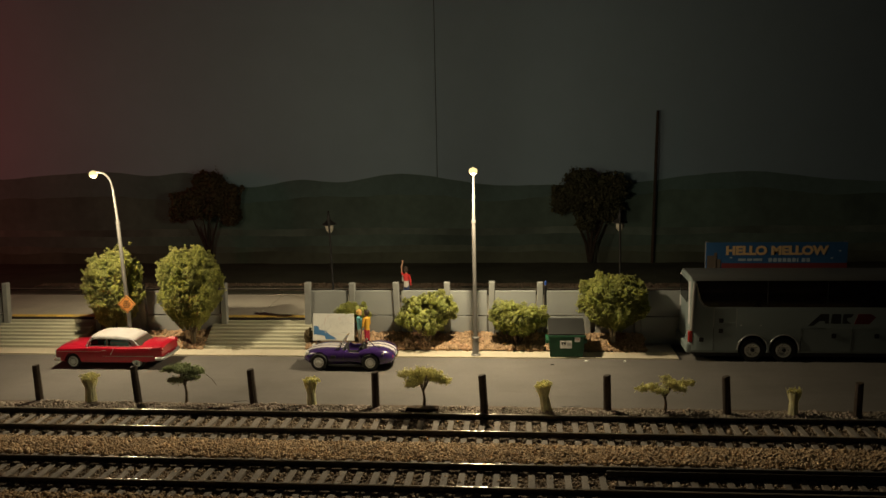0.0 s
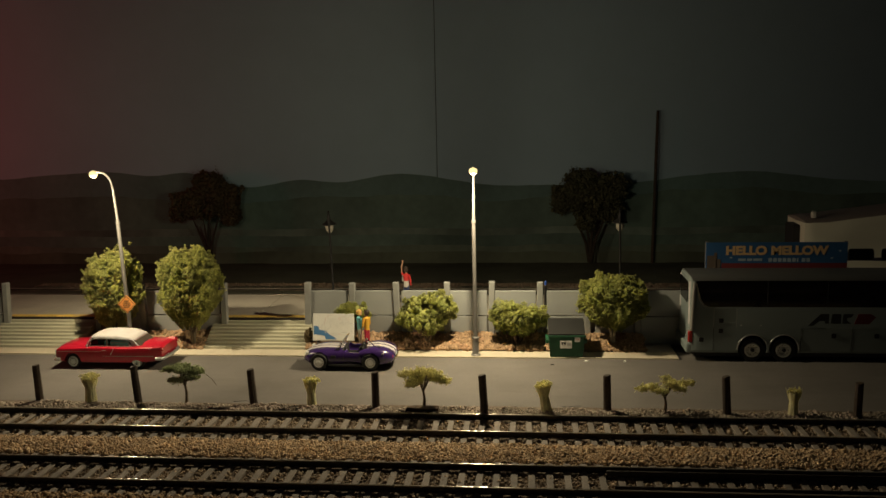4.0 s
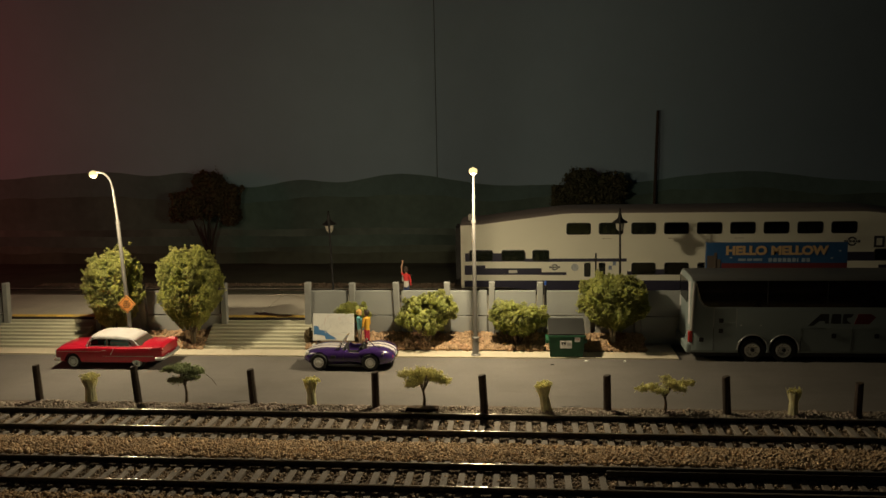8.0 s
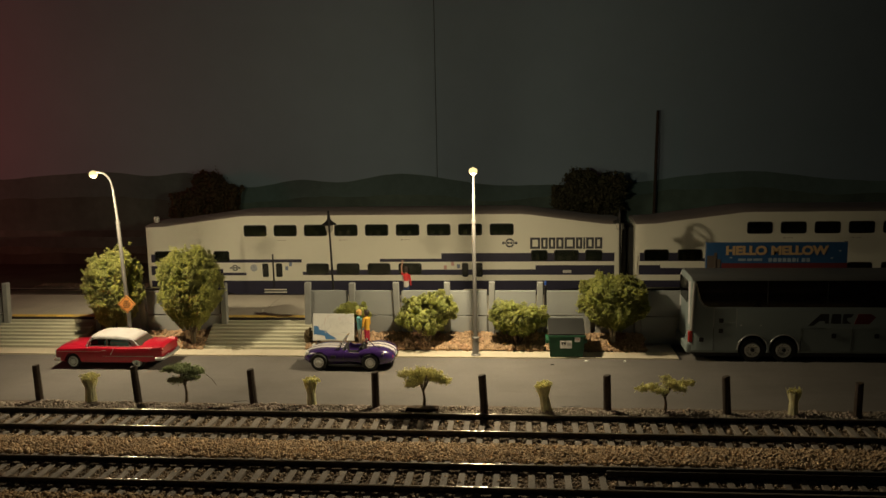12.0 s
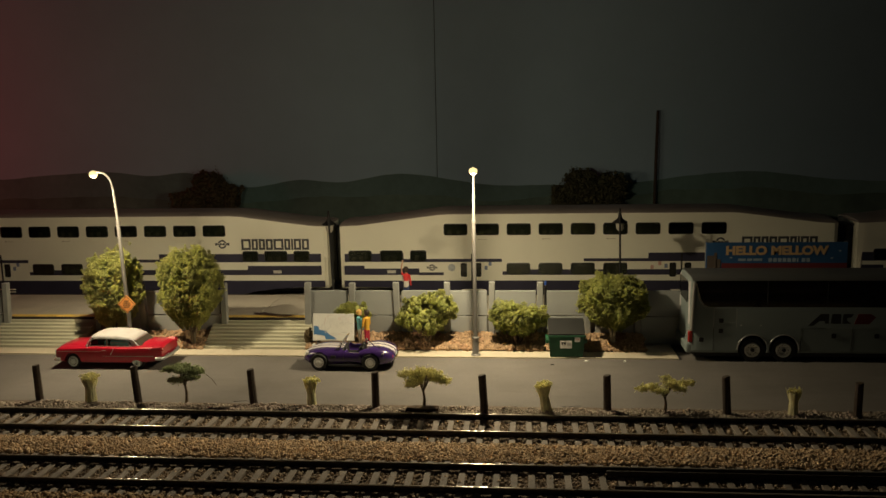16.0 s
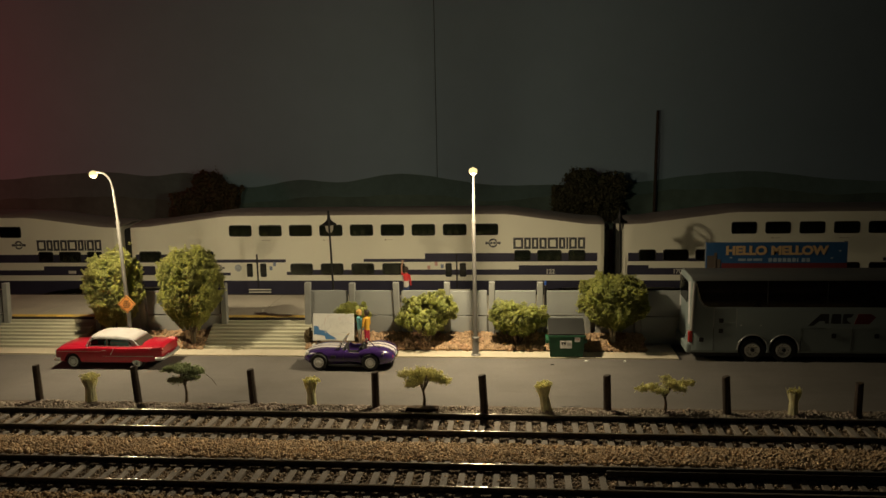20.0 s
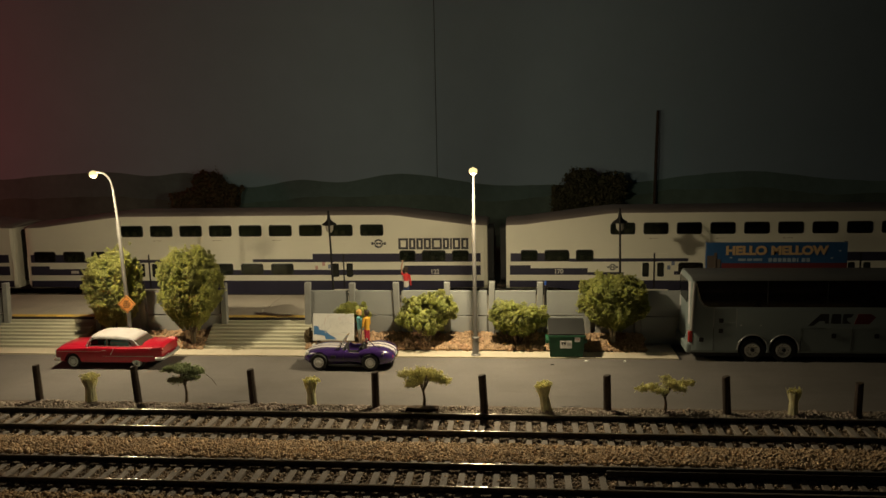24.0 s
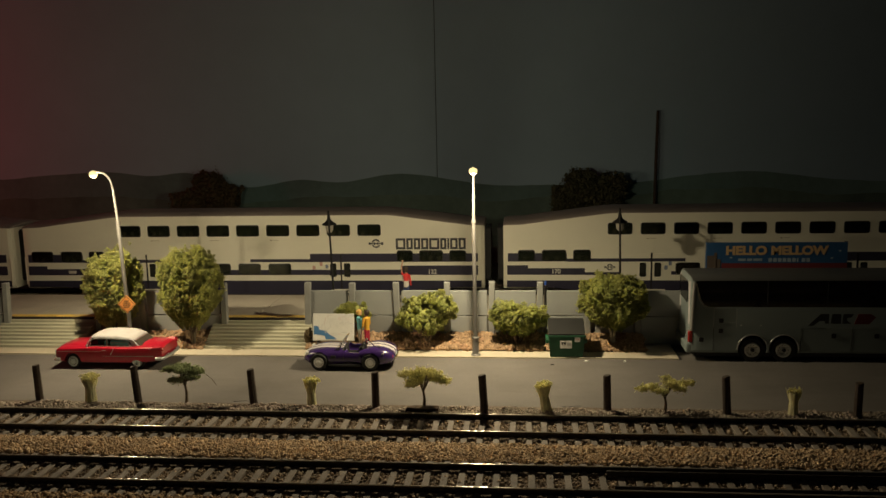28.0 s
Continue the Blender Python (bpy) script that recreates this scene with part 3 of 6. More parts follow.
def hollow(bm, x0, x1, z0, z1, w):
    """A flat rectangular ring."""
    ring = []
    for y in (-0.12, 0.1):
        ring.append([bm.verts.new(q) for q in ((x0, y, z0), (x1, y, z0), (x1, y, z1), (x0, y, z1))])
        ring.append([bm.verts.new(q) for q in ((x0 + w, y, z0 + w), (x1 - w, y, z0 + w), (x1 - w, y, z1 - w), (x0 + w, y, z1 - w))])
    for a, b in ((0, 1), (1, 3), (3, 2), (2, 0)):
        for i in range(4):
            j = (i + 1) % 4
            bm.faces.new((ring[a][i], ring[a][j], ring[b][j], ring[b][i]))


wheelsets = []


def railcar(number_left, number_right, door=79.6, lead=((5.0, 19.2), (24.2, 38.2), (42.5, 52.4)), low_end=62.5, up_end=97.5, first=62.4, pitch=18.7, vent=False):
    """A double-deck railcar; its near side faces -y and lies at y = 0, x runs from its front end, z is the road's height."""
    t = thing("railcar", 0, 0, 0, 0, "cream double-deck passenger railcar with navy stripes and dark windows", "railcar", "railcars of the train")
    W = 34.5
    stations = sorted({0, 3, 6, 12, 18, 24, 33, 42, 51, 60, 66, 100, 150, 200, 230, 236, 246, 256, 264, 270, 274, 279, 284, 287, 289})
    rings = []
    for x in stations:
        s = side_top(x)
        e = 0.9 if x in (0, CAR_L) else 0.0
        rings.append([(x, 1.2 + e, 10), (x, e, 12), (x, e, s), (x, W - e, s), (x, W - e, 12), (x, W - 1.2 - e, 10)])
    bm = bmesh.new()
    loft(bm, rings)
    part("body", bm, TRAIN_WHITE, t, "cream white painted side", smooth=20)
    rings = []
    for x in stations:
        s = side_top(x)
        rise = 2.1
        if x in (0, CAR_L):
            rise = 1.4
        rings.append([(x, -0.15, s + 0.02), (x, 0.9, s + rise * 0.45), (x, 4, s + rise * 0.8), (x, 10, s + rise), (x, W / 2, s + rise + 0.5), (x, W - 10, s + rise),
                      (x, W - 4, s + rise * 0.8), (x, W - 0.9, s + rise * 0.45), (x, W + 0.15, s + 0.02), (x, W / 2, s - 0.4)])
    bm = bmesh.new()
    loft(bm, rings)
    roof = part("roof", bm, TRAIN_ROOF, t, "grey-brown roof, sloping down at both ends", smooth=30)
    if vent:
        part("roof_vent", box(bmesh.new(), 4.5, 7.0, 3, 6.5, 50.6, 54.4, 0.5), CREAM_MARK, roof, "pale roof vent")

    def stripe(name, x0, x1, z0, z1, d=0.10):
        return part(name, box(bmesh.new(), x0, x1, -d, 0.4, z0, z1), TRAIN_NAVY, t, "navy painted stripe")

    stripe("upper_stripe", 2.6, lead[1][1] + 0.3, 26.4, 31.4)
    stripe("upper_stripe", lead[1][1] + 0.3, up_end, 26.2, 28.1)
    stripe("upper_stripe", 145.6, 183, 26.4, 28.2)
    stripe("upper_stripe", 183, 285, 26.4, 31.5)
    stripe("lower_stripe", 2.2, 14.5, 18.4, 24.1)
    stripe("lower_stripe", 14.5, 47.9, 18.4, 22.3)
    stripe("lower_stripe", 47.9, low_end, 18.2, 19.9)
    stripe("lower_stripe", 97.8, 101, 18.4, 20.4)
    stripe("lower_stripe", 101, 239, 18.4, 21.6)
    stripe("lower_stripe", 239, 285, 18.4, 24.1)
    skirt = [(2, 14.9), (2, 11.0), (8, 11.0), (26, 10.8), (40, 9.6), (50, 7.6), (56, 6.4), (236, 6.4), (243, 8.0), (255, 9.6), (268, 10.6), (287, 11.0), (287, 14.9)]
    part("skirt", prism(bmesh.new(), skirt, "y", -0.22, 1.4), TRAIN_NAVY, t, "navy skirt, cut away over the wheels")

    def window(x0, x1, z0, z1, r=1.4):
        rim, hole = rounded(x0, x1, z0, z1, r), rounded(x0 + 0.45, x1 - 0.45, z0 + 0.45, z1 - 0.45, r * 0.75)
        bm = bmesh.new()
        rings = [[bm.verts.new((u, y, v)) for u, v in line] for line, y in ((rim, 0.2), (rim, -0.22), (hole, -0.38), (hole, 0.2))]
        for a, b in zip(rings, rings[1:]):
            for k in range(len(a)):
                bm.faces.new((a[k], a[(k + 1) % len(a)], b[(k + 1) % len(a)], b[k]))
        w = part("window", bm, SEAL, t, "black rubber window seal")
        # No hollow car behind: a thin plate carries the inside's shade as colour.
        part("interior", prism(bmesh.new(), rounded(x0 + 0.3, x1 - 0.3, z0 + 0.3, z1 - 0.3, r * 0.8), "y", -0.14, 0.3), CAR_DARK, w, "flat dark plate, the unlit car's shade put into its colour")
        # Flat seat shapes, dimmed by their colour.
        bm = bmesh.new()
        q = x0 + 0.7 + random.uniform(0.4, 2.4)
        while q < x1 - 3.4:
            prism(bm, rounded(q, q + 2.5, z0 + 0.35, z0 + random.uniform(2.6, 3.6), 1.0, 3), "y", -0.17, -0.1)
            q += random.uniform(4.0, 6.0)
        if bm.verts:
            part("seat_backs", bm, CAR_SEAT, w, "flat brown seat backs, dimness put into their colour")
        part("pane", prism(bmesh.new(), hole, "y", -0.24, -0.20), PANE, w, "clear reflecting glass")

    for i in range(9):
        window(first + pitch * i, first + 14.2 + pitch * i, 42.3, 49.3)
    for x0, x1 in (*lead, (236.2, 246), (249.8, 264.2), (268, 278)):
        window(x0, x1, 26.6, 33.4)
    for i in range(4):
        window(100.2 + 18.9 * i, 114.2 + 18.9 * i, 18.4, 25.6)
    for mid in (door, 202.0):
        d = part("door", box(bmesh.new(), mid - 8.2, mid + 8.2, -0.06, 0.3, 15.2, 31.0, 0.1), TRAIN_WHITE, t, "cream double sliding door")
        for x0, x1 in ((mid - 6.8, mid - 3.0), (mid + 1.7, mid + 5.6)):
            w = part("door_window", prism(bmesh.new(), rounded(x0, x1, 17.2, 25.6, 0.8), "y", -0.20, 0.3), TRAIN_GLASS, d, "narrow dark door window")
        if mid > 100:
            for z0, z1 in ((26.4, 31.0), (18.4, 21.6)):
                part("door_stripe", box(bmesh.new(), mid - 8.2, mid + 8.2, -0.12, 0.3, z0, z1), TRAIN_NAVY, d)
        part("door_seam", box(bmesh.new(), mid - 0.45, mid + 0.45, -0.26, 0.2, 7.0, 31.3), BLACK, d, "black gap between the door leaves")
        for z in (7.6, 9.2):
            part("door_step", box(bmesh.new(), mid - 6, mid + 8, -1.6, 0, z, z + 0.5, 0.1), TRAIN_WHITE, d, "pale boarding step")

    def emblem(x, z, r):
        bm = bmesh.new()
        for a0 in (20, 200):
            pts = []
            for i in range(11):
                a = radians(a0 + 14 * i)
                pts.append((x + r * math.cos(a), z + r * math.sin(a)))
            for i in range(10, -1, -1):
                a = radians(a0 + 14 * i)
                pts.append((x + 0.66 * r * math.cos(a), z + 0.66 * r * math.sin(a)))
            prism(bm, pts, "y", -0.12, 0.1)
        for x0, x1, h in ((-1.65, -1.15, 0.28), (-1.08, -0.75, 0.2), (-0.22, 0.22, 0.09), (0.75, 1.08, 0.2), (1.15, 1.65, 0.28)):
            box(bm, x + x0 * r, x + x1 * r, -0.12, 0.1, z - h * r, z + h * r)
        for dx in (-0.36, 0.36):
            lathe(bm, [(0.27 * r, -0.12), (0.27 * r, 0.1)], (x + dx * r, 0, z), "y", 10)
        part("emblem", bm, TRAIN_MARK, t, "round dark emblem of bars and dots")

    emblem(223.8, 37.6, 2.7)
    emblem(door - 24.0, 22.9, 1.9)
    part("small_plate", box(bmesh.new(), door - 27.4, door - 20.2, -0.12, 0.1, 18.4, 18.9), TRAIN_MARK, t)
    # company lettering as plain blocks
    x = 235.8
    for w in (6.2, 4.2, 4.2, 4.6, 6.4, 4.0, 1.4, 4.8, 4.6):
        bm = bmesh.new()
        if w < 2:
            box(bm, x, x + 1.1, -0.12, 0.1, 34.0, 40.7)
        else:
            hollow(bm, x, x + w - 0.35, 34.0, 40.7, 1.3)
        part("wordmark_block", bm, TRAIN_MARK, t, "plain dark hollow block of the wordmark")
        x += w + 0.25
    for text, cx in ((number_left, 31), (number_right, 257.5)):
        if text:
            c = bpy.data.curves.new("number", "FONT")
            c.body, c.size, c.extrude, c.align_x, c.align_y = text, 0.0036, 0.00005, "CENTER", "CENTER"
            c.offset = 0.00012
            me = bpy.data.meshes.new_from_object(bpy.data.objects.new("number", c))
            me.materials.append(CREAM_MARK)
            ob = new("number", me)
            ob.parent = t
            ob.matrix_basis = pose(cx / 1000, -0.00016, 0.0203, 90)
        else:
            part("number_bars", box(bmesh.new(), cx - 2.6, cx + 2.6, -0.14, 0.1, 19.4, 21.3, 0.1), CREAM_MARK, t, "pale number plate, worn off")
    for x, z, c in ((185.2, 22.9, PINK_MARK), (189.6, 25.2, PINK_MARK), (193.2, 23.6, BLUE_MARK), (door + 10.8, 25.1, BLUE_MARK), (door + 8.4, 22.6, BLUE_MARK)):
        part("sticker", box(bmesh.new(), x - 0.9, x + 0.9, -0.1, 0.1, z - 1.2, z + 1.2, 0.05), c, t, "small faded sticker")
    if door < 80:
        part("round_seal", lathe(bmesh.new(), [(2.2, -0.12), (2.2, 0.1)], (door - 12.2, 0, 22.8), "y", 18), SEAL_MARK, t, "pale round seal")
    for x in (83.5, 121.3, 158.8):
        part("stain_mark", box(bmesh.new(), x, x + 1.1, -0.08, 0.1, 39.6, 40.1), RUST_MARK, t, "small brown stain")
        part("stain_mark", box(bmesh.new(), x + 1.8, x + 5.2, -0.08, 0.1, 39.8, 40.0), RUST_MARK, t, "small brown stain")
    # ends: diaphragm, grab bars, coupler
    for x0, x1 in ((-3.6, 0.2), (CAR_L - 0.2, CAR_L + 3.6)):
        part("diaphragm", prism(bmesh.new(), rounded(9, 25.5, 13, 46, 2), "x", x0, x1), RUBBER, t, "black rubber gangway bellows")
    for x in (0.9, CAR_L - 0.9):
        part("grab_bar", tube(bmesh.new(), [(x, -0.7, 13), (x, -0.7, 30)], 0.25, 6), TRAIN_WHITE, t, "white vertical grab bar")
    for x in (-4.4, CAR_L):
        part("coupler", box(bmesh.new(), x, x + 4.4, 16, 19, 9, 12, 0.4), BLACK, t)
    for cx in (27, CAR_L - 27):
        b = part("bogie", box(bmesh.new(), cx - 17, cx + 17, 5, 30, 7.2, 10.5, 0.6), BLACK, t, "black bogie frame")
        for dx in (-11.5, 11.5):
            bm = bmesh.new()
            for y in (8.0, 24.6):
                lathe(bm, [(0.5, y), (4.4, y), (5.2, y + 0.3), (5.2, y + 1.9), (0.5, y + 2.2)], (0, 0, 0), "y", 20)
                for k in range(4):
                    a = k * math.pi / 2
                    box(bm, 2.6 * math.cos(a) - 0.5, 2.6 * math.cos(a) + 0.5, y - 0.2, y + 0.1, 2.6 * math.sin(a) - 0.5, 2.6 * math.sin(a) + 0.5)
            lathe(bm, [(0.7, 8), (0.7, 26)], (0, 0, 0), "y", 8)
            w = part("wheelset", bm, RAIL_SIDE, b, "dark steel wheels on an axle")
            w.matrix_basis = mm(cx + dx, 0, 9.8)
            wheelsets.append((w, cx + dx))
    return t


SEAL_MARK = mat("pale_seal_print", (0.44, 0.46, 0.47), 0.5, stain=900, stain_var=0.3, bump=0)
RUST_MARK = mat("faint_brown_stain", (0.42, 0.34, 0.25), 0.6, stain_var=0.2, bump=0)
CREAM_MARK = mat("pale_marking", (0.62, 0.60, 0.54), 0.5, stain_var=0.1, bump=0)
PINK_MARK = mat("faded_pink_sticker", (0.60, 0.36, 0.30), 0.5, stain_var=0.1, bump=0)
BLUE_MARK = mat("faded_blue_sticker", (0.22, 0.26, 0.36), 0.5, stain_var=0.1, bump=0)
train = [railcar("", "", vent=True), railcar("", "122", first=63.0, pitch=18.72),
         railcar("170", "", 86.4, ((8.6, 18.6), (22.6, 37.0), (41.0, 51.2)), 68.8, 105.8, 60.9, 18.95)]

# where the front end of the first car stands, second by second
TRAIN_X = [(0.0, 354.0), (3.5, 184.5), (5.5, 83.8), (8.0, -38.4), (10.0, -136.0), (12.0, -233.0), (12.5, -257.0), (14.5, -346.3), (15.0, -367.9), (15.5, -388.8), (16.0, -408.4), (17.0, -445.9),
           (18.0, -479.8), (19.0, -512.5), (19.5, -527.5), (20.0, -539.9), (20.5, -549.5), (21.0, -558.8), (21.5, -567.7), (23.5, -603.4), (24.0, -608.6), (24.5, -610.0), (25.0, -610.2), (26.0, -610.2), (28.0, -610.2)]
TRAIN_Y, CAR_STARTS = 499.3, (0.0, 297.0, 597.2)


# ---------------------------------------------------------------- street lamps
CHROME = mat("chrome", (0.75, 0.74, 0.70), 0.16, 1.0, var=0.05, stain_var=0.1, bump=0)
PAVE_Z = 0.7


def street_lamp(x, y, foot_lean, path, head, turn, label):
    """path: the pole's upper course after the collar; head: where the lamp head sits; turn: the way the arm points."""
    t = thing("street_lamp", x, y, PAVE_Z, 0, label, "street lamp", "working street lamps")
    bm = lathe(bmesh.new(), [(2.3, 0), (2.3, 0.5), (1.75, 0.8), (1.6, 1.2), (1.5, 8.2), (1.75, 8.4), (1.75, 8.9), (1.2, 9.2)], n=18)
    part("base", bm, POLE_STEEL, t, "thick grey pole base with a flange", smooth=40)
    low = Vector((0, 0, 9))
    col = Vector(path[0])
    part("lower_pole", tube(bmesh.new(), [low, col], [1.02, 0.85], 14), POLE_STEEL, t, smooth=40)
    d = (col - low).normalized()
    part("collar", tube(bmesh.new(), [col - d * 0.6, col + d * 0.7], 1.05, 14), POLE_STEEL, t, smooth=40)
    part("upper_pole", tube(bmesh.new(), path, [0.68] + [0.52] * (len(path) - 1), 12), POLE_STEEL, t, smooth=60)
    h = Matrix.Translation(Vector(head)) @ Matrix.Rotation(radians(turn), 4, "Z")
    bm = bmesh.new()
    loft(bm, [[(a, w * math.cos(k * math.pi / 4), 1.1 + hh * math.sin(k * math.pi / 4) * 0.4) for k in range(8)] for a, w, hh in
              ((-3.8, 0.5, 0.6), (-3.0, 1.0, 1.0), (-1.2, 1.5, 1.2), (0.6, 1.4, 1.0), (1.4, 0.8, 0.6))])
    bm.transform(h)
    hd = part("lamp_head", bm, POLE_STEEL, t, "small grey lamp head", smooth=60)
    bm = bmesh.new()
    bmesh.ops.create_uvsphere(bm, u_segments=16, v_segments=10, radius=1.75)
    bmesh.ops.scale(bm, vec=(1.0, 1.08, 0.95), verts=bm.verts)
    bm.transform(h @ Matrix.Translation((0.5, 0, -0.1)))
    part("bulb", bm, BULB, hd, "glowing warm bulb", smooth=60)
    return t


street_lamp(-194.2, 391.5, 0, [(-1.9, 0, 64.6), (-3.1, 0, 81.0), (-3.3, -1.0, 84.8), (-3.3, -3.6, 87.4), (-3.1, -8.0, 89.6), (-2.7, -15.0, 90.4)], (-2.3, -18.4, 89.8), 276,
            "lit street lamp on a leaning grey pole, arm bent sideways")
street_lamp(-23.7, 391.3, 0, [(-0.2, 0, 64.0), (-0.1, 0, 80), (0, -0.6, 84.5), (0.1, -3.2, 87.8), (0.3, -7.0, 89.2), (0.5, -10.0, 89.5)], (0.7, -12.8, 88.6), 270,
            "lit street lamp on a straight grey pole on the pavement")

ORANGE = mat("orange_sign_paint", (0.80, 0.34, 0.09), 0.5, stain_var=0.1, bump=0)
sign = thing("warning_sign", -193.6, 389.6, 26.0, 3, "orange diamond road sign fixed to a lamp pole", "road sign")
part("plate", prism(bmesh.new(), [(0, -5.0), (4.9, 0), (0, 5.0), (-4.9, 0)], "y", -0.25, 0.25, 0.08), ORANGE, sign)
part("border", prism(bmesh.new(), [(0, -4.5), (4.4, 0), (0, 4.5), (-4.4, 0), (0, -4.5), (0, -4.15), (-4.05, 0), (0, 4.15), (4.05, 0), (0, -4.15)], "y", -0.3, -0.24), BLACK, sign)
bm = bmesh.new()
for z, w in ((1.7, 1.3), (0.6, 2.0), (-0.5, 1.9), (-1.6, 1.6)):
    x = -w
    while x < w - 0.2:
        s = random.uniform(0.45, 0.75)
        box(bm, x, min(x + s, w), -0.32, -0.24, z - 0.36, z + 0.34)
        x += s + 0.22
part("lettering_bars", bm, BLACK, sign, "rows of black plain bars")
part("bracket", box(bmesh.new(), -0.6, 0.6, 0.2, 1.4, -1.2, 1.2, 0.1), POLE_STEEL, sign)
sign.matrix_basis = mm(-194.0, 389.6, 25.6, 3) @ Matrix.Diagonal((0.92, 1, 0.92, 1))


# ---------------------------------------------------------------- foliage
LEAF = island(mat("yellow_green_foam_leaf", (0.68, 0.68, 0.32), 0.9, grain=1600, var=0.2, stain=120, stain_var=0.2, second=(0.56, 0.58, 0.26), second_amount=0.8, second_scale=180, bump=0), 0.16)
LEAF_GREEN = island(mat("bright_green_foam_leaf", (0.60, 0.61, 0.22), 0.9, grain=1600, var=0.2, stain=120, stain_var=0.25, second=(0.46, 0.50, 0.18), second_amount=0.8, second_scale=180, bump=0), 0.18)
LEAF_DARK = island(mat("deep_green_leaf", (0.52, 0.58, 0.34), 0.9, var=0.2, stain=160, stain_var=0.2, bump=0), 0.2)
LEAF_YELLOW = island(mat("yellow_leaf", (0.86, 0.83, 0.48), 0.9, var=0.2, stain=160, stain_var=0.2, bump=0), 0.18)
LEAF_BROWN = island(mat("brown_tree_leaf", (0.110, 0.084, 0.048), 0.95, var=0.2, stain=90, stain_var=0.3, spec=0.1), 0.2)
LEAF_DULL = island(mat("dull_green_tree_leaf", (0.095, 0.094, 0.055), 0.95, var=0.2, stain=90, stain_var=0.3, spec=0.1), 0.2)


def see_through(m, share):
    """Thin leaves let some light pass."""
    nt = m.node_tree
    b = nt.nodes["Principled BSDF"]
    t, mix = nt.nodes.new("ShaderNodeBsdfTranslucent"), nt.nodes.new("ShaderNodeMixShader")
    nt.links.new(b.inputs["Base Color"].links[0].from_socket, t.inputs["Color"])
    mix.inputs[0].default_value = share
    nt.links.new(b.outputs[0], mix.inputs[1]), nt.links.new(t.outputs[0], mix.inputs[2])
    nt.links.new(mix.outputs[0], nt.nodes["Material Output"].inputs["Surface"])


BARK = mat("bark", (0.13, 0.10, 0.065), 0.9, grain=1500, var=0.3, stain=250, stain_var=0.3, bump=0.0002)
BARK_DARK = mat("dark_bark", (0.035, 0.025, 0.017), 0.9, grain=1500, var=0.3, stain=250, stain_var=0.3, bump=0.0002)
BARK_PALE = mat("pale_grey_bark", (0.36, 0.32, 0.25), 0.9, grain=1500, var=0.3, stain=250, stain_var=0.3, bump=0.0002)
STRAW = mat("pale_straw", (0.88, 0.85, 0.56), 0.8, grain=2000, var=0.2, stain=300, stain_var=0.3)

for m, share in ((LEAF, 0.8), (LEAF_GREEN, 0.62), (LEAF_DARK, 0.55), (LEAF_YELLOW, 0.65), (STRAW, 0.4)):
    see_through(m, share)


def crown_points(count, rx, ry, rz, seed, inner=0.62, lump=0.28, cells=2.2, flat=0.0):
    """Places in a lumpy, uneven ball, most of them near its skin."""
    d = rng.normal(size=(count, 3))
    d /= np.linalg.norm(d, axis=1)[:, None]
    d = np.sign(d) * np.abs(d) ** 0.82
    r = np.array([1 + lump * noise.noise((a * cells + seed, b * cells, c * cells)) + 0.5 * lump * noise.noise((a * cells * 2.7, b * cells * 2.7 + seed, c * cells * 2.7)) for a, b, c in d])
    r *= inner + (1.02 - inner) * rng.random(count) ** 0.5
    p = d * r[:, None] * np.array([rx, ry, rz])
    if flat:
        p[:, 2] = np.where(p[:, 2] < 0, p[:, 2] * (1 - flat), p[:, 2])
    return p


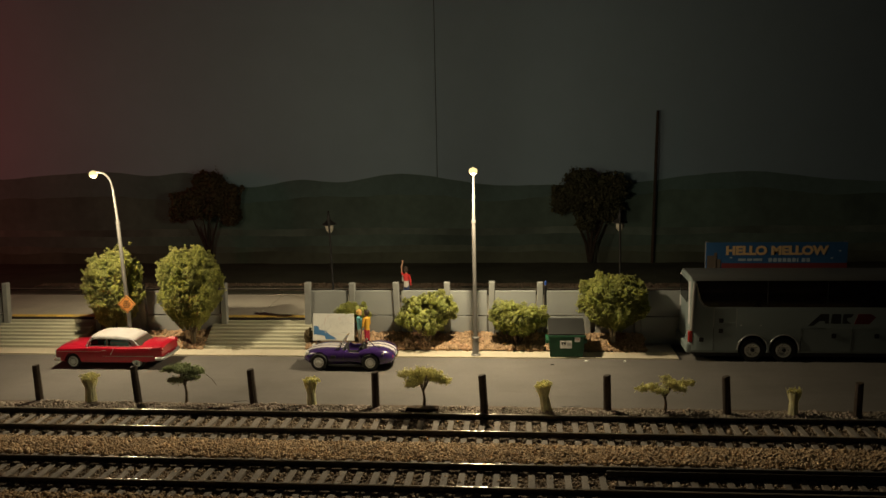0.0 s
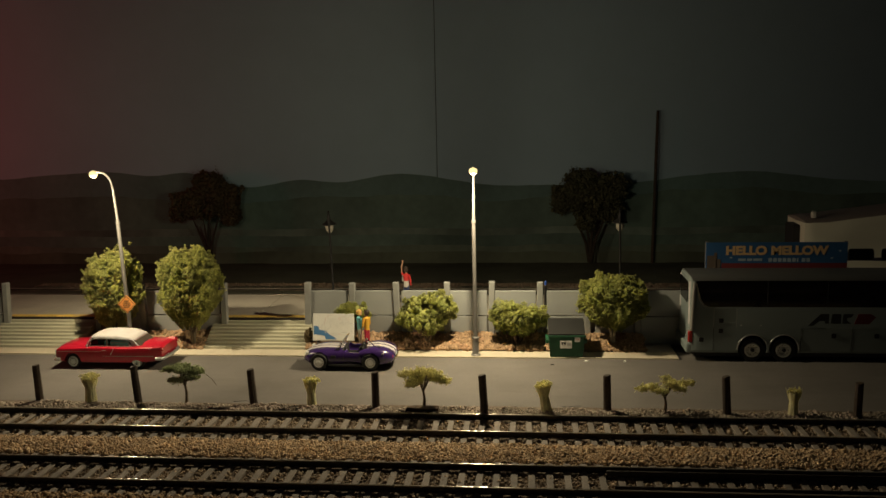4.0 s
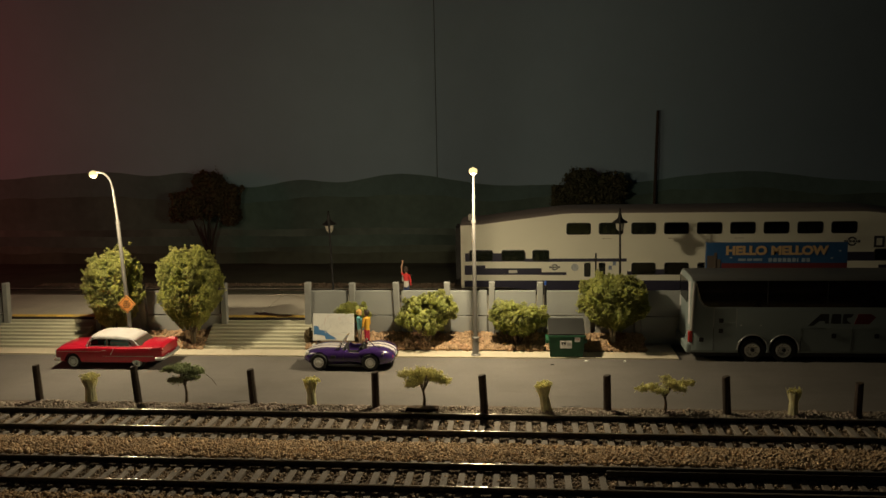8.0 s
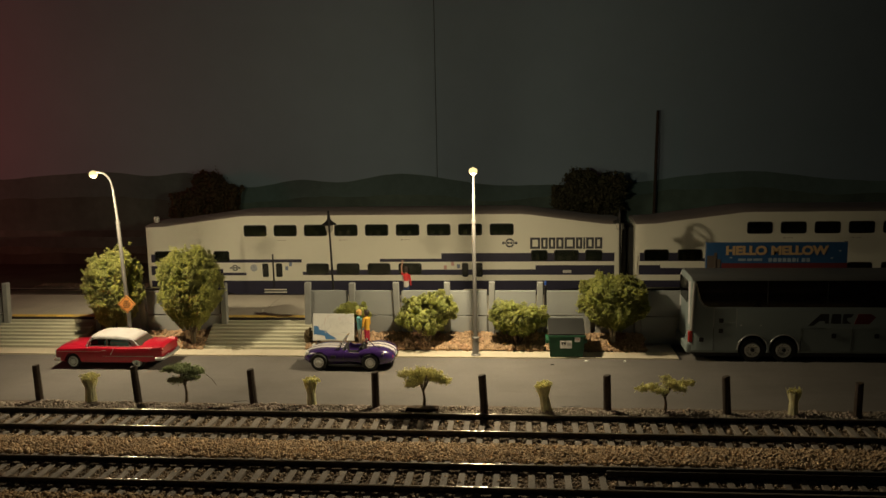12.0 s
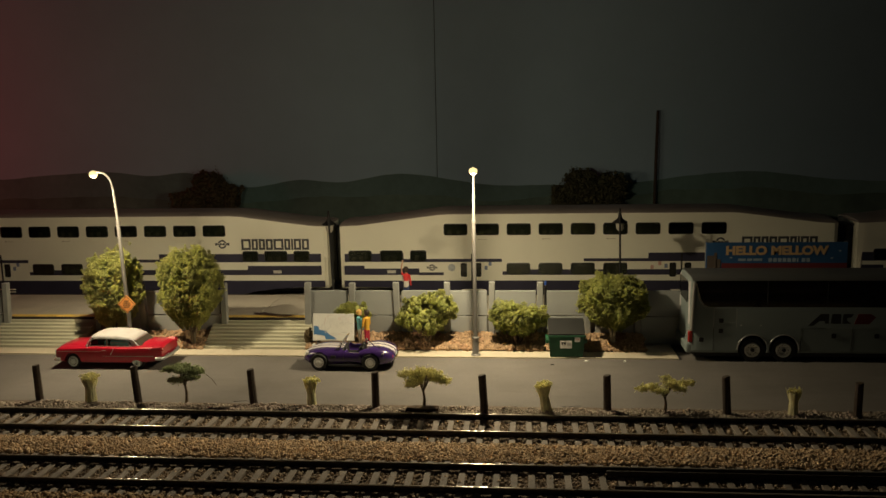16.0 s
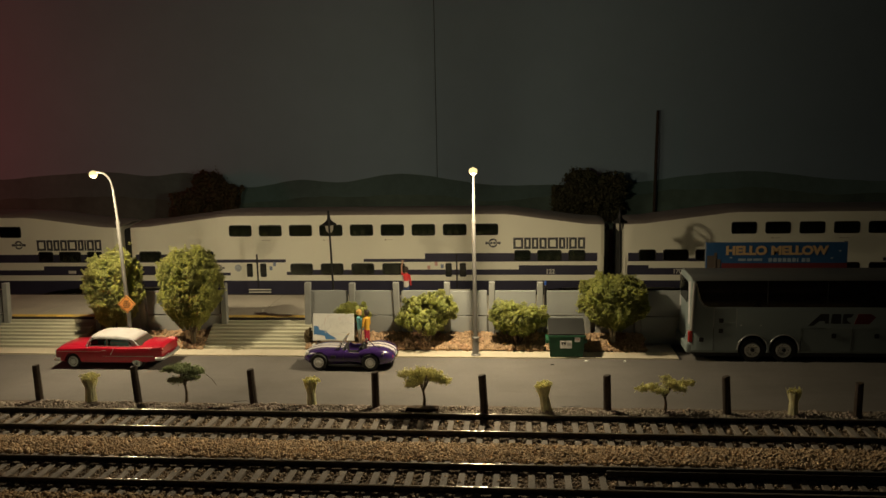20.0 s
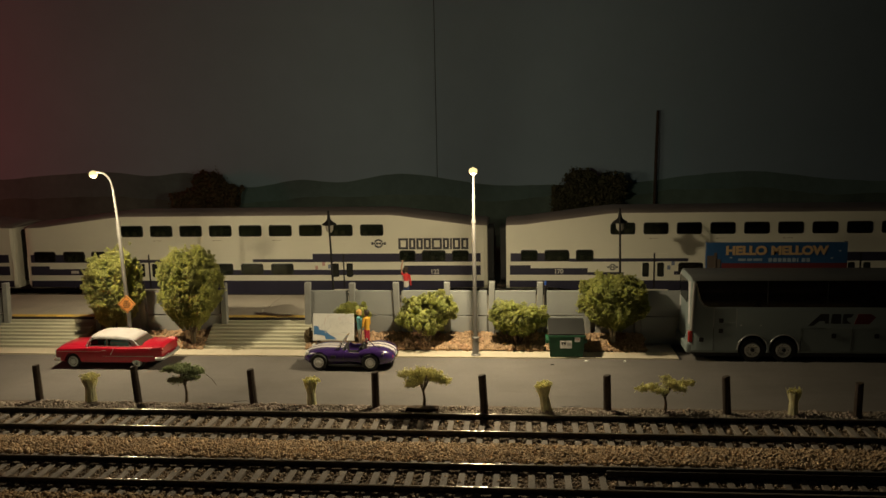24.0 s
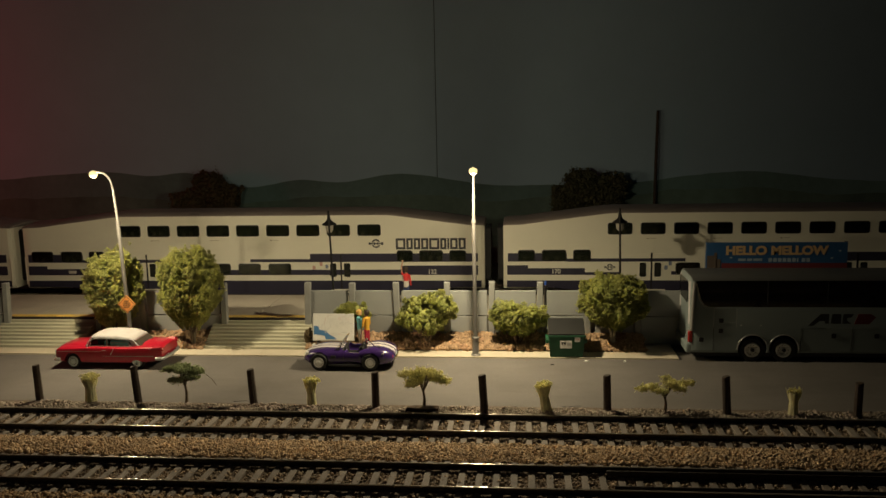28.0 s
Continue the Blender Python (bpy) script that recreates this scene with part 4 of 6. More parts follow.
def bush(x, y, z0, z1, width, leaf, label, seed, trunk=6.0, count=2000, name="bush", category="bush", group="planted bushes", depth=1.0, lobes=0, lump=1.2, taper=0.3, flake=0.175, stems=5, bark=None):
    """Stems under a crown of crumbly foam: many rounded lumps, each made of small crumbs, pressed flat where it meets the wall."""
    t = thing(name, x, y, z0, 0, label, category, group)
    h = z1 - z0
    rz, cz = (h - trunk) / 2, trunk + (h - trunk) / 2
    for i in range(stems):
        a = i * 2 * math.pi / stems + seed
        bm = tube(bmesh.new(), [(0.4 * math.cos(a), 0.4 * math.sin(a), -1), (0.7 * math.cos(a), 0.6 * math.sin(a), trunk * 0.6),
                  (width * 0.12 * math.cos(a), width * 0.1 * math.sin(a), trunk + rz * 0.5), (width * 0.22 * math.cos(a), width * 0.16 * math.sin(a), trunk + rz * 1.2)], [1.0, 0.8, 0.55, 0.2], 6)
        part("stem", bm, bark or BARK, t, "thin woody stem")

    def shape(k, inner):
        if not lobes:
            return crown_points(k, width / 2, width * depth / 2, rz, seed, inner)
        r = random.Random(seed)
        balls = [(0.0, 0.0, -0.1, 0.62)]
        for i in range(lobes):
            a, e = 2.4 * i + seed, r.uniform(-0.45, 0.75)
            q = math.cos(e) * r.uniform(0.5, 0.62)
            balls.append((q * math.cos(a), q * math.sin(a), 0.58 * math.sin(e), r.uniform(0.38, 0.5)))
        balls = np.array(balls)
        b = balls[rng.integers(0, len(balls), k)]
        return (b[:, :3] + crown_points(k, 1, 1, 1, seed, inner, 0.35) * b[:, 3:]) * np.array((width / 2, width * depth / 2, rz))

    def settle(p):
        low = np.clip(-p[:, 2] / rz, 0, 1)
        p[:, :2] *= (1 - taper * low ** 2)[:, None]
        p[:, 2] += cz
        flat = (p[:, 1] + y > WALL_Y - 1.4) & (p[:, 2] + z0 < 32)
        p[flat, 1] = WALL_Y - 1.4 - y - 1.5 * rng.random(flat.sum())
        return p

    p = settle(shape(count // 2, 0.3) * (0.7 if lobes else 0.82))
    c = scatter("crown", ICO_V, ICO_F, p, (0.95 * np.exp(rng.normal(0, 0.25, len(p))))[:, None] * rng.uniform(0.8, 1.15, (len(p), 3)), leaf, t, 0.2, "crumbly foam foliage")
    n_lump = int(count * (0.11 if lobes else 1.0))
    heads = shape(n_lump, 0.72 if lobes else 0.84) * (1 - 1.2 / (width / 2)) * (1 + rng.normal(0, 0.02 if lobes else 0.05, (n_lump, 1)))
    k = count * 30
    d = rng.normal(size=(k, 3))
    d *= (0.25 + 0.8 * rng.random(k) ** 0.6)[:, None] / np.linalg.norm(d, axis=1)[:, None]
    own = rng.integers(0, n_lump, k)
    big = (lump if lobes else 0.55 * lump) * np.exp(rng.normal(0, 0.42 if lobes else 0.25, n_lump))
    p = settle(heads[own] + d * big[own][:, None])
    s = (flake * np.exp(rng.normal(0, 0.35, k)))[:, None] * rng.uniform(0.5, 1.7, (k, 3))
    scatter("foliage_fringe", TETRA_V, TETRA_F, p, s, leaf, c, 0.25, "", True)
    return t


bush(-206.4, 402.2, 1.0, 49.8, 28.2, LEAF, "tall yellow-green foam bush beside the stairs", 1.3, trunk=9, count=4200, depth=0.7, taper=0.5)
bush(-166.8, 402.4, 1.0, 50.6, 31.0, LEAF, "tall rounded yellow-green foam bush between the stairs", 4.1, trunk=9, count=4400, taper=0.55, depth=0.75)
bush(-47.6, 405, 1.8, 32.0, 33.0, LEAF_GREEN, "wide yellow-green bush on the rock bed", 7.7, trunk=1.5, count=3000, depth=0.8, lobes=9, taper=0.35)
bush(-3.8, 405, 0.8, 26.2, 31.0, LEAF_GREEN, "low spreading yellow-green bush on the rock bed", 2.9, trunk=2.0, count=2700, depth=0.8, lobes=9, taper=0.35)
bush(42.0, 404.5, 2.0, 36.0, 32.8, LEAF_GREEN, "round bush on bare stems near the bus", 5.2, trunk=9, count=3800, depth=0.85, taper=0.42, stems=3, bark=BARK_PALE)
bush(-86.0, 409, 4.0, 24.6, 20.5, LEAF_GREEN, "small bush behind the map board", 9.4, trunk=3, count=1200, depth=0.6, lobes=6)
bush(-107.8, 403, 1.2, 10.5, 3.6, LEAF_BROWN, "small dry brown shrub beside the stairs", 3.3, trunk=1, count=160, lump=0.8)


# far trees and pole on the dark turf
def far_tree(x, y, lobes, leaf, base_z, label, seed, limbs):
    t = thing("tree", x, y, base_z, 0, label, "tree", "trees behind the track")
    for lx, ly, lz, w in limbs:
        bm = tube(bmesh.new(), [(w * 0.3 * (1 if lx > 0 else -1), 0, -2), (lx * 0.25, ly * 0.3, lz * 0.35), (lx * 0.7, ly * 0.8, lz * 0.75), (lx, ly, lz)], [w, w * 0.75, w * 0.45, 0.3], 7)
        part("limb", bm, BARK_DARK, t, "dark forked limb")
    pts, sz = [], []
    for cx, cy, cz, rx, rz, k in lobes:
        p = crown_points(int(k * 1.8), rx, rx * 0.7, rz, seed + cx, 0.45, 0.45)
        pts.append(p + np.array((cx, cy, cz)))
    p = np.concatenate(pts)
    k = len(p)
    s = (0.85 * np.exp(rng.normal(0, 0.35, k)))[:, None] * rng.uniform(0.6, 1.2, (k, 3))
    c = scatter("crown", ICO_V, ICO_F, p, s, leaf, t, 0.32, "dark crumbly foliage with gaps")
    p2 = np.concatenate([p, p, p]) + rng.normal(0, 1.3, (3 * k, 3))
    s = np.full((len(p2), 3), 1.15) * rng.uniform(0.5, 1.2, (len(p2), 1))
    scatter("foliage_fringe", LEAF_V, LEAF_F, p2, s, leaf, c, 0.25)
    return t


far_tree(-249.5, 645, [(3, 0, 60, 12, 10, 600), (-14, -2, 45, 13, 10, 650), (14, 2, 50, 12, 11, 600), (0, 0, 46, 15, 12, 600), (-22, 0, 38, 7, 6, 250), (19, 0, 36, 8, 7, 260)], LEAF_BROWN, 1.5,
         "dark reddish-brown model tree behind the rear track", 3.0, [(-12, 0, 34, 1.7), (2, 1, 44, 2.0), (11, -1, 38, 1.6), (-3, -2, 40, 1.3)])
far_tree(49.0, 645, [(-7, 0, 60, 11, 8, 550), (15, 0, 55, 12, 10, 600), (-19, 0, 47, 10, 10, 550), (1, 0, 46, 16, 11, 600), (14, 0, 38, 9, 8, 300), (-3, 0, 30, 8, 8, 200)], LEAF_DULL, 1.5,
         "dark vase-shaped model tree behind the rear track", 8.0, [(-13, 0, 36, 1.6), (3, 1, 40, 2.0), (13, -1, 38, 1.7), (-5, 1, 42, 1.4)])
pole = thing("utility_pole", 97.0, 655.5, 0, 0, "tall dark wooden utility pole behind the track", "utility pole")
part("pole", tube(bmesh.new(), [(0, 0, -3), (0.9, 0, 60), (1.8, 0, 111.6)], [1.4, 1.25, 1.05], 10), WOOD_POST, pole, smooth=50)
part("cap", tube(bmesh.new(), [(1.8, 0, 111.6), (1.8, 0, 112.2)], [1.15, 0.8], 10), BLACK, pole)


# ---------------------------------------------------------------- verge: posts, small plants
def fence_post(x, y, h, lean, tip):
    t = thing("fence_post", x, y, 0.5, random.uniform(-20, 20), "dark creosoted wooden post in the gravel verge", "post", "row of wooden posts")
    t.matrix_basis = mm(x, y, 0.5, random.uniform(-15, 15), tip, lean)
    bm = lathe(bmesh.new(), [(1.62, -1.5), (1.6, 1), (1.5, h - 0.35), (1.3, h)], n=9)
    for v in bm.verts:
        v.co.x *= 1 + 0.08 * noise.noise(v.co * 0.5)
        if v.co.z > h - 0.5:
            v.co.z += 0.25 * v.co.x * random.uniform(0.2, 1)
    part("shaft", bm, WOOD_POST, t)
    return t


for x, y, h, lean in ((-202.8, 324.0, 13.6, -1.5), (-158.6, 321.6, 14.2, -4.0), (-109.8, 321.3, 13.6, -3.0), (-59.3, 319.2, 13.6, -0.4), (-16.0, 315.6, 14.0, -3.5), (31.3, 318.6, 13.4, -1.5), (75.9, 317.0, 14.0, -3.5), (122.9, 315.8, 12.4, 0.5)):
    fence_post(x, y, h + 0.8, lean, 0)


PEAT = mat("dark_peat", (0.075, 0.048, 0.030), 0.95, grain=1500, var=0.4, stain=300, stain_var=0.3, bump=0.0003)


def sapling(x, y, h, width, leaf, label, seed, lobes, droop=0.25, clump=0.11, dense=120):
    """Forked twigs that spread and droop, each with loose clumps of leaf crumbs along its outer half."""
    t = thing("sapling", x, y, 0.3, 0, label, "small tree", "saplings on the verge")
    r = random.Random(seed)
    part("trunk", tube(bmesh.new(), [(0, 0, -1), (0.35, 0, h * 0.25), (-0.2, 0.1, h * 0.5)], [0.75, 0.55, 0.42], 7), BARK, t, "thin brown stem")
    pts = []
    for i in range(lobes):
        a = seed + i * 2 * math.pi / lobes
        d = width * 0.42 * r.uniform(0.75, 1.1)
        far = abs(math.cos(a))
        top = h * r.uniform(0.64, 1.0)
        mid = Vector((0.5 * d * math.cos(a), 0.3 * d * math.sin(a), top - 0.06 * h))
        tip = Vector((d * math.cos(a), 0.55 * d * math.sin(a), top - droop * h * far * r.uniform(0.1, 1.3)))
        part("branch", tube(bmesh.new(), [(-0.1, 0, h * 0.42), tuple(mid * 0.5 + Vector((0, 0, h * 0.31))), tuple(mid), tuple(tip)], [0.42, 0.32, 0.22, 0.1], 5), BARK, t)
        for f, s in ((0.0, 0.9), (0.45, 1.0), (0.85, 0.8)):
            q = mid.lerp(tip, f)
            pts.append(crown_points(dense // 3, width * clump * s, width * clump * s * 0.8, h * 0.06 * s, seed + i + f, 0.1, 0.7, 3.0) + np.array(q))
    pts.append(crown_points(dense // 3, width * clump, width * clump * 0.8, h * 0.05, seed, 0.2, 0.7, 3.0) + np.array((0, 0, h * 0.93)))
    p = np.concatenate(pts)
    k = len(p)
    s = (0.36 * np.exp(rng.normal(0, 0.35, k)))[:, None] * rng.uniform(0.6, 1.2, (k, 3))
    c = scatter("crown", OCTA_V, OCTA_F, p, s, leaf, t, 0.3, "thin clumps of leaves with gaps", True)
    p2 = np.concatenate([p, p])
    p2 += rng.normal(0, 0.45, p2.shape)
    scatter("foliage_fringe", LEAF_V, LEAF_F, p2, np.full((len(p2), 3), 0.75) * rng.uniform(0.6, 1.3, (len(p2), 1)), leaf, c, 0.25)
    return t


green_sapling = sapling(-138.3, 322.0, 16.6, 20.0, LEAF_DARK, "small dark green sapling with a flat crown", 0.6, 9, 0.16, 0.13, 210)
part("twig", tube(bmesh.new(), [(5, 0, 12.6), (8.5, 0, 12.4), (11, 0.2, 10.2), (13, 0.3, 7.4)], 0.11, 5), BARK, green_sapling, "thin bent dry twig")
sapling(-40.0, 318.0, 17.2, 22.0, LEAF_YELLOW, "small yellow-green sapling with a drooping crown", 2.1, 6, 0.36, 0.15, 230)
plug = thing("planting_plug", -40.4, 315.2, 0.5, 2, "dark brown peat block under a sapling", "planting block")
bm = box(bmesh.new(), -6.4, 6.4, -1.6, 2.4, -0.8, 1.5, 0.4, 2)
bmesh.ops.subdivide_edges(bm, edges=bm.edges, cuts=3)
for v in bm.verts:
    v.co += Vector((0.5 * rough_at(v.co.x, v.co.z, 0.5, 1.0), 0.4 * rough_at(v.co.x, v.co.z, 0.6, 2.0), 0.7 * rough_at(v.co.x, v.co.y, 0.4, 3.0)))
part("peat_block", bm, PEAT, plug, smooth=60)
sapling(52.8, 317.5, 14.8, 25.5, LEAF_YELLOW, "low spreading yellow-green sapling", 4.4, 6, 0.15, 0.095, 150)


def grass_tuft(x, y, h, w, label, seed, blades=130):
    w *= 1.2
    t = thing("grass_tuft", x, y, 0.4, 0, label, "grass tuft", "dry grass tufts")
    r = random.Random(seed)
    bm = bmesh.new()
    for i in range(blades):
        a, d = r.uniform(0, 6.28), w * 0.32 * r.random() ** 0.5
        b = w * 0.5 * r.random() ** 0.5
        a2 = a + r.uniform(-0.5, 0.5)
        hh = h * r.uniform(0.75, 1.05)
        tube(bm, [(d * math.cos(a), d * math.sin(a), -0.5), (0.8 * d * math.cos(a), 0.8 * d * math.sin(a), hh * 0.5), (b * math.cos(a2) + r.uniform(-0.4, 0.6), b * math.sin(a2), hh)], [0.22, 0.21, 0.12], 3)
    lathe(bm, [(w * 0.30, -0.5), (w * 0.26, h * 0.3), (w * 0.27, h * 0.6), (w * 0.36, h * 0.88), (w * 0.2, h * 0.93)], n=12)
    c = part("grass_clump", bm, STRAW, t, "bundle of pale straw blades")
    k = int(blades * 1.6)
    p = crown_points(k, w * 0.5, w * 0.42, h * 0.09, seed, 0.2) + np.array((0.3, 0, h * 0.93))
    scatter("flock", ICO_V, ICO_F, p, np.full((k, 3), 0.36) * rng.uniform(0.5, 1.3, (k, 1)), LEAF_YELLOW, c, 0.35, "yellow-green flock on the tips")
    return t


grass_tuft(-179.6, 322.8, 11.0, 6.2, "bundle of pale dry grass by a post", 11)
grass_tuft(-85.9, 321.4, 10.8, 5.2, "bundle of pale dry grass on the verge", 12)
grass_tuft(7.4, 317.6, 11.4, 5.4, "leaning bundle of dry yellow grass", 13).matrix_basis = mm(7.9, 317.6, 0.4, 0, 0, -8)
grass_tuft(99.9, 316.4, 10.4, 4.8, "thin dry grass tuft in the shade", 14, 40)


# ---------------------------------------------------------------- platform lanterns
LANTERN_BLACK = mat("matt_black_lantern_paint", (0.010, 0.010, 0.010), 0.7, stain_var=0.2, bump=0.00001, spec=0.3)
LANTERN_GLASS = mat("frosted_lantern_glass", (0.36, 0.34, 0.28), 0.35, stain_var=0.15, bump=0)


def lantern(x, y, turn, lean):
    """A post whose top curls over into a scroll and carries a hooded lantern behind it."""
    t = thing("platform_lantern", x, y, DECK_Z, 0, "unlit black old-style lantern post on the platform", "lamp post", "platform lanterns")
    t.matrix_basis = mm(x, y, DECK_Z, turn, 0, lean)
    part("post", lathe(bmesh.new(), [(2.0, 0), (1.9, 1), (1.2, 2.2), (1.0, 5), (0.62, 6), (0.52, 40), (0.52, 46)], n=12), LANTERN_BLACK, t, smooth=50)
    ring = [(0, 4.3 + 4.3 * math.cos(a), 48.2 + 3.1 * math.sin(a)) for a in (radians(190 - 17 * i) for i in range(20))]
    part("arm", tube(bmesh.new(), [(0, 0, 44.5), (0, 0.02, 46.5)] + ring, 0.5, 8), LANTERN_BLACK, t, "black curled arm", smooth=60)
    part("stay", tube(bmesh.new(), [(0, 0.2, 46.8), (0, 4.3, 48.0), (0, 8.2, 49.4)], 0.4, 7), LANTERN_BLACK, t, "black stay across the curl", smooth=60)
    c = (0, 8.6, 0)
    part("globe", lathe(bmesh.new(), [(1.0, 39.2), (1.9, 40.4), (2.2, 42.6), (2.25, 44.0)], c, n=14), LANTERN_GLASS, t, "frosted tapered lantern glass", smooth=50)
    part("hood", lathe(bmesh.new(), [(4.0, 43.5), (3.9, 44.0), (2.5, 44.9), (1.3, 45.9), (0.9, 47.0), (0.7, 49.0)], c, n=18), LANTERN_BLACK, t, "flared black hood", smooth=40)
    return t


lantern(-103.6, 444.8, 13, -1.5)
lantern(49.6, 444.8, -6, -0.8)


# ---------------------------------------------------------------- vehicles
RED_PAINT = mat("red_car_paint", (0.48, 0.010, 0.030), 0.28, var=0.03, stain_var=0.06, bump=0, coat=0.35)
WHITE_PAINT = mat("white_car_paint", (0.58, 0.55, 0.54), 0.45, var=0.04, stain=300, stain_var=0.07, bump=0, coat=0.08)
PURPLE_PAINT = mat("purple_car_paint", (0.045, 0.020, 0.120), 0.26, var=0.04, stain_var=0.08, bump=0, coat=0.7)
MUTED_WHITE = mat("greyed_white_rubber", (0.56, 0.63, 0.60), 0.5, stain_var=0.15)
STRIP = mat("dull_chrome_strip", (0.42, 0.34, 0.32), 0.35, 0.6, stain_var=0.2, bump=0)
RIM = mat("silver_wheel_paint", (0.90, 0.90, 0.87), 0.25, 0.1, stain_var=0.1, bump=0)
PALE_CHROME = mat("worn_pale_chrome", (0.62, 0.64, 0.62), 0.38, 0.55, stain_var=0.15, bump=0)
REAR_GLASS = mat("brownish_rear_glass", (0.070, 0.058, 0.048), 0.15, stain_var=0.2, bump=0)
TEAL = mat("teal_seat", (0.24, 0.84, 0.74), 0.6, stain_var=0.1)
BLACK_SEAT = mat("black_seat", (0.02, 0.02, 0.022), 0.6, stain_var=0.1)
CLEAR = glass("car_glass", (0.92, 0.96, 0.95))
TAIL_RED = mat("red_tail_lens", (0.40, 0.025, 0.02), 0.2, stain_var=0.1, bump=0)
LENS = mat("headlight_lens", (0.75, 0.75, 0.70), 0.12, stain_var=0.05, bump=0)
BUS_GREY = mat("silver_grey_bus_paint", (0.285, 0.335, 0.325), 0.35, 0.15, var=0.02, stain=20, stain_var=0.025, bump=0)
COACH_RIM = mat("polished_coach_rim", (0.72, 0.74, 0.70), 0.28, 0.75, grain=1500, var=0.25, stain=500, stain_var=0.4, bump=0.00003)
BUS_ROOF = mat("bus_roof_grey", (0.10, 0.10, 0.095), 0.5, stain_var=0.1, bump=0)
MARK_RED = mat("dull_red_mark", (0.16, 0.02, 0.02), 0.5, stain_var=0.1, bump=0)
ARCH = mat("silver_arch_lip", (0.5, 0.5, 0.48), 0.3, 0.7, stain_var=0.1, bump=0)
BUS_GLASS = mat("black_bus_glass", (0.004, 0.004, 0.005), 0.07, stain_var=0.1, bump=0)
BUS_MARK = mat("bus_black_mark", (0.028, 0.028, 0.032), 0.5, stain_var=0.1, bump=0)


def body_ring(x, w, zb, zt, crown=0.35):
    half = [(0.80 * w, zb), (0.97 * w, zb + 0.9), (w, zb + 2.2), (0.99 * w, zt - 1.3), (0.965 * w, zt - 0.45), (0.90 * w, zt - 0.05), (0.6 * w, zt + 0.12), (0.25 * w, zt + crown)]
    return [(x, y, z) for y, z in half] + [(x, -y, z) for y, z in half[::-1]]


def crease(ob, degrees):
    """Round shading everywhere but over the sharper edges."""
    bm = bmesh.new()
    bm.from_mesh(ob.data)
    bmesh.ops.remove_doubles(bm, verts=bm.verts, dist=1e-6)
    for f in bm.faces:
        f.smooth = True
    for e in bm.edges:
        if len(e.link_faces) == 2 and e.calc_face_angle(9) > radians(degrees):
            e.smooth = False
    bm.to_mesh(ob.data)
    bm.free()


def wheel(t, x, y, r, width, face, cap="dish", metal=None):
    """A wheel whose outer face looks along face (-1: towards -y)."""
    w = new("wheel")
    w.parent = t
    w.matrix_basis = mm(x, y, r)
    f = face
    part("tyre", lathe(bmesh.new(), [(r * 0.62, f * width * 0.5), (r * 0.93, f * width * 0.5), (r, f * width * 0.34), (r, -f * width * 0.4), (r * 0.9, -f * width * 0.5), (r * 0.3, -f * width * 0.5)], axis="y", n=28), RUBBER, w, "black rubber tyre", smooth=40)
    shape = {"dish": ((0.60, 0.42), (0.60, 0.55), (0.54, 0.57), (0.46, 0.49), (0.26, 0.54), (0.20, 0.68), (0.001, 0.72)),
             "hubcap": ((0.66, 0.40), (0.66, 0.52), (0.52, 0.55), (0.48, 0.54), (0.40, 0.58), (0.16, 0.62), (0.001, 0.64)),
             "coach": ((0.62, 0.40), (0.62, 0.54), (0.56, 0.60), (0.46, 0.57), (0.24, 0.50), (0.22, 0.60), (0.001, 0.62))}[cap]
    rim = part("rim", lathe(bmesh.new(), [(r * a, f * width * b) for a, b in shape], axis="y", n=24), metal or RIM, w, "bright silver wheel rim", smooth=30)
    return w, rim


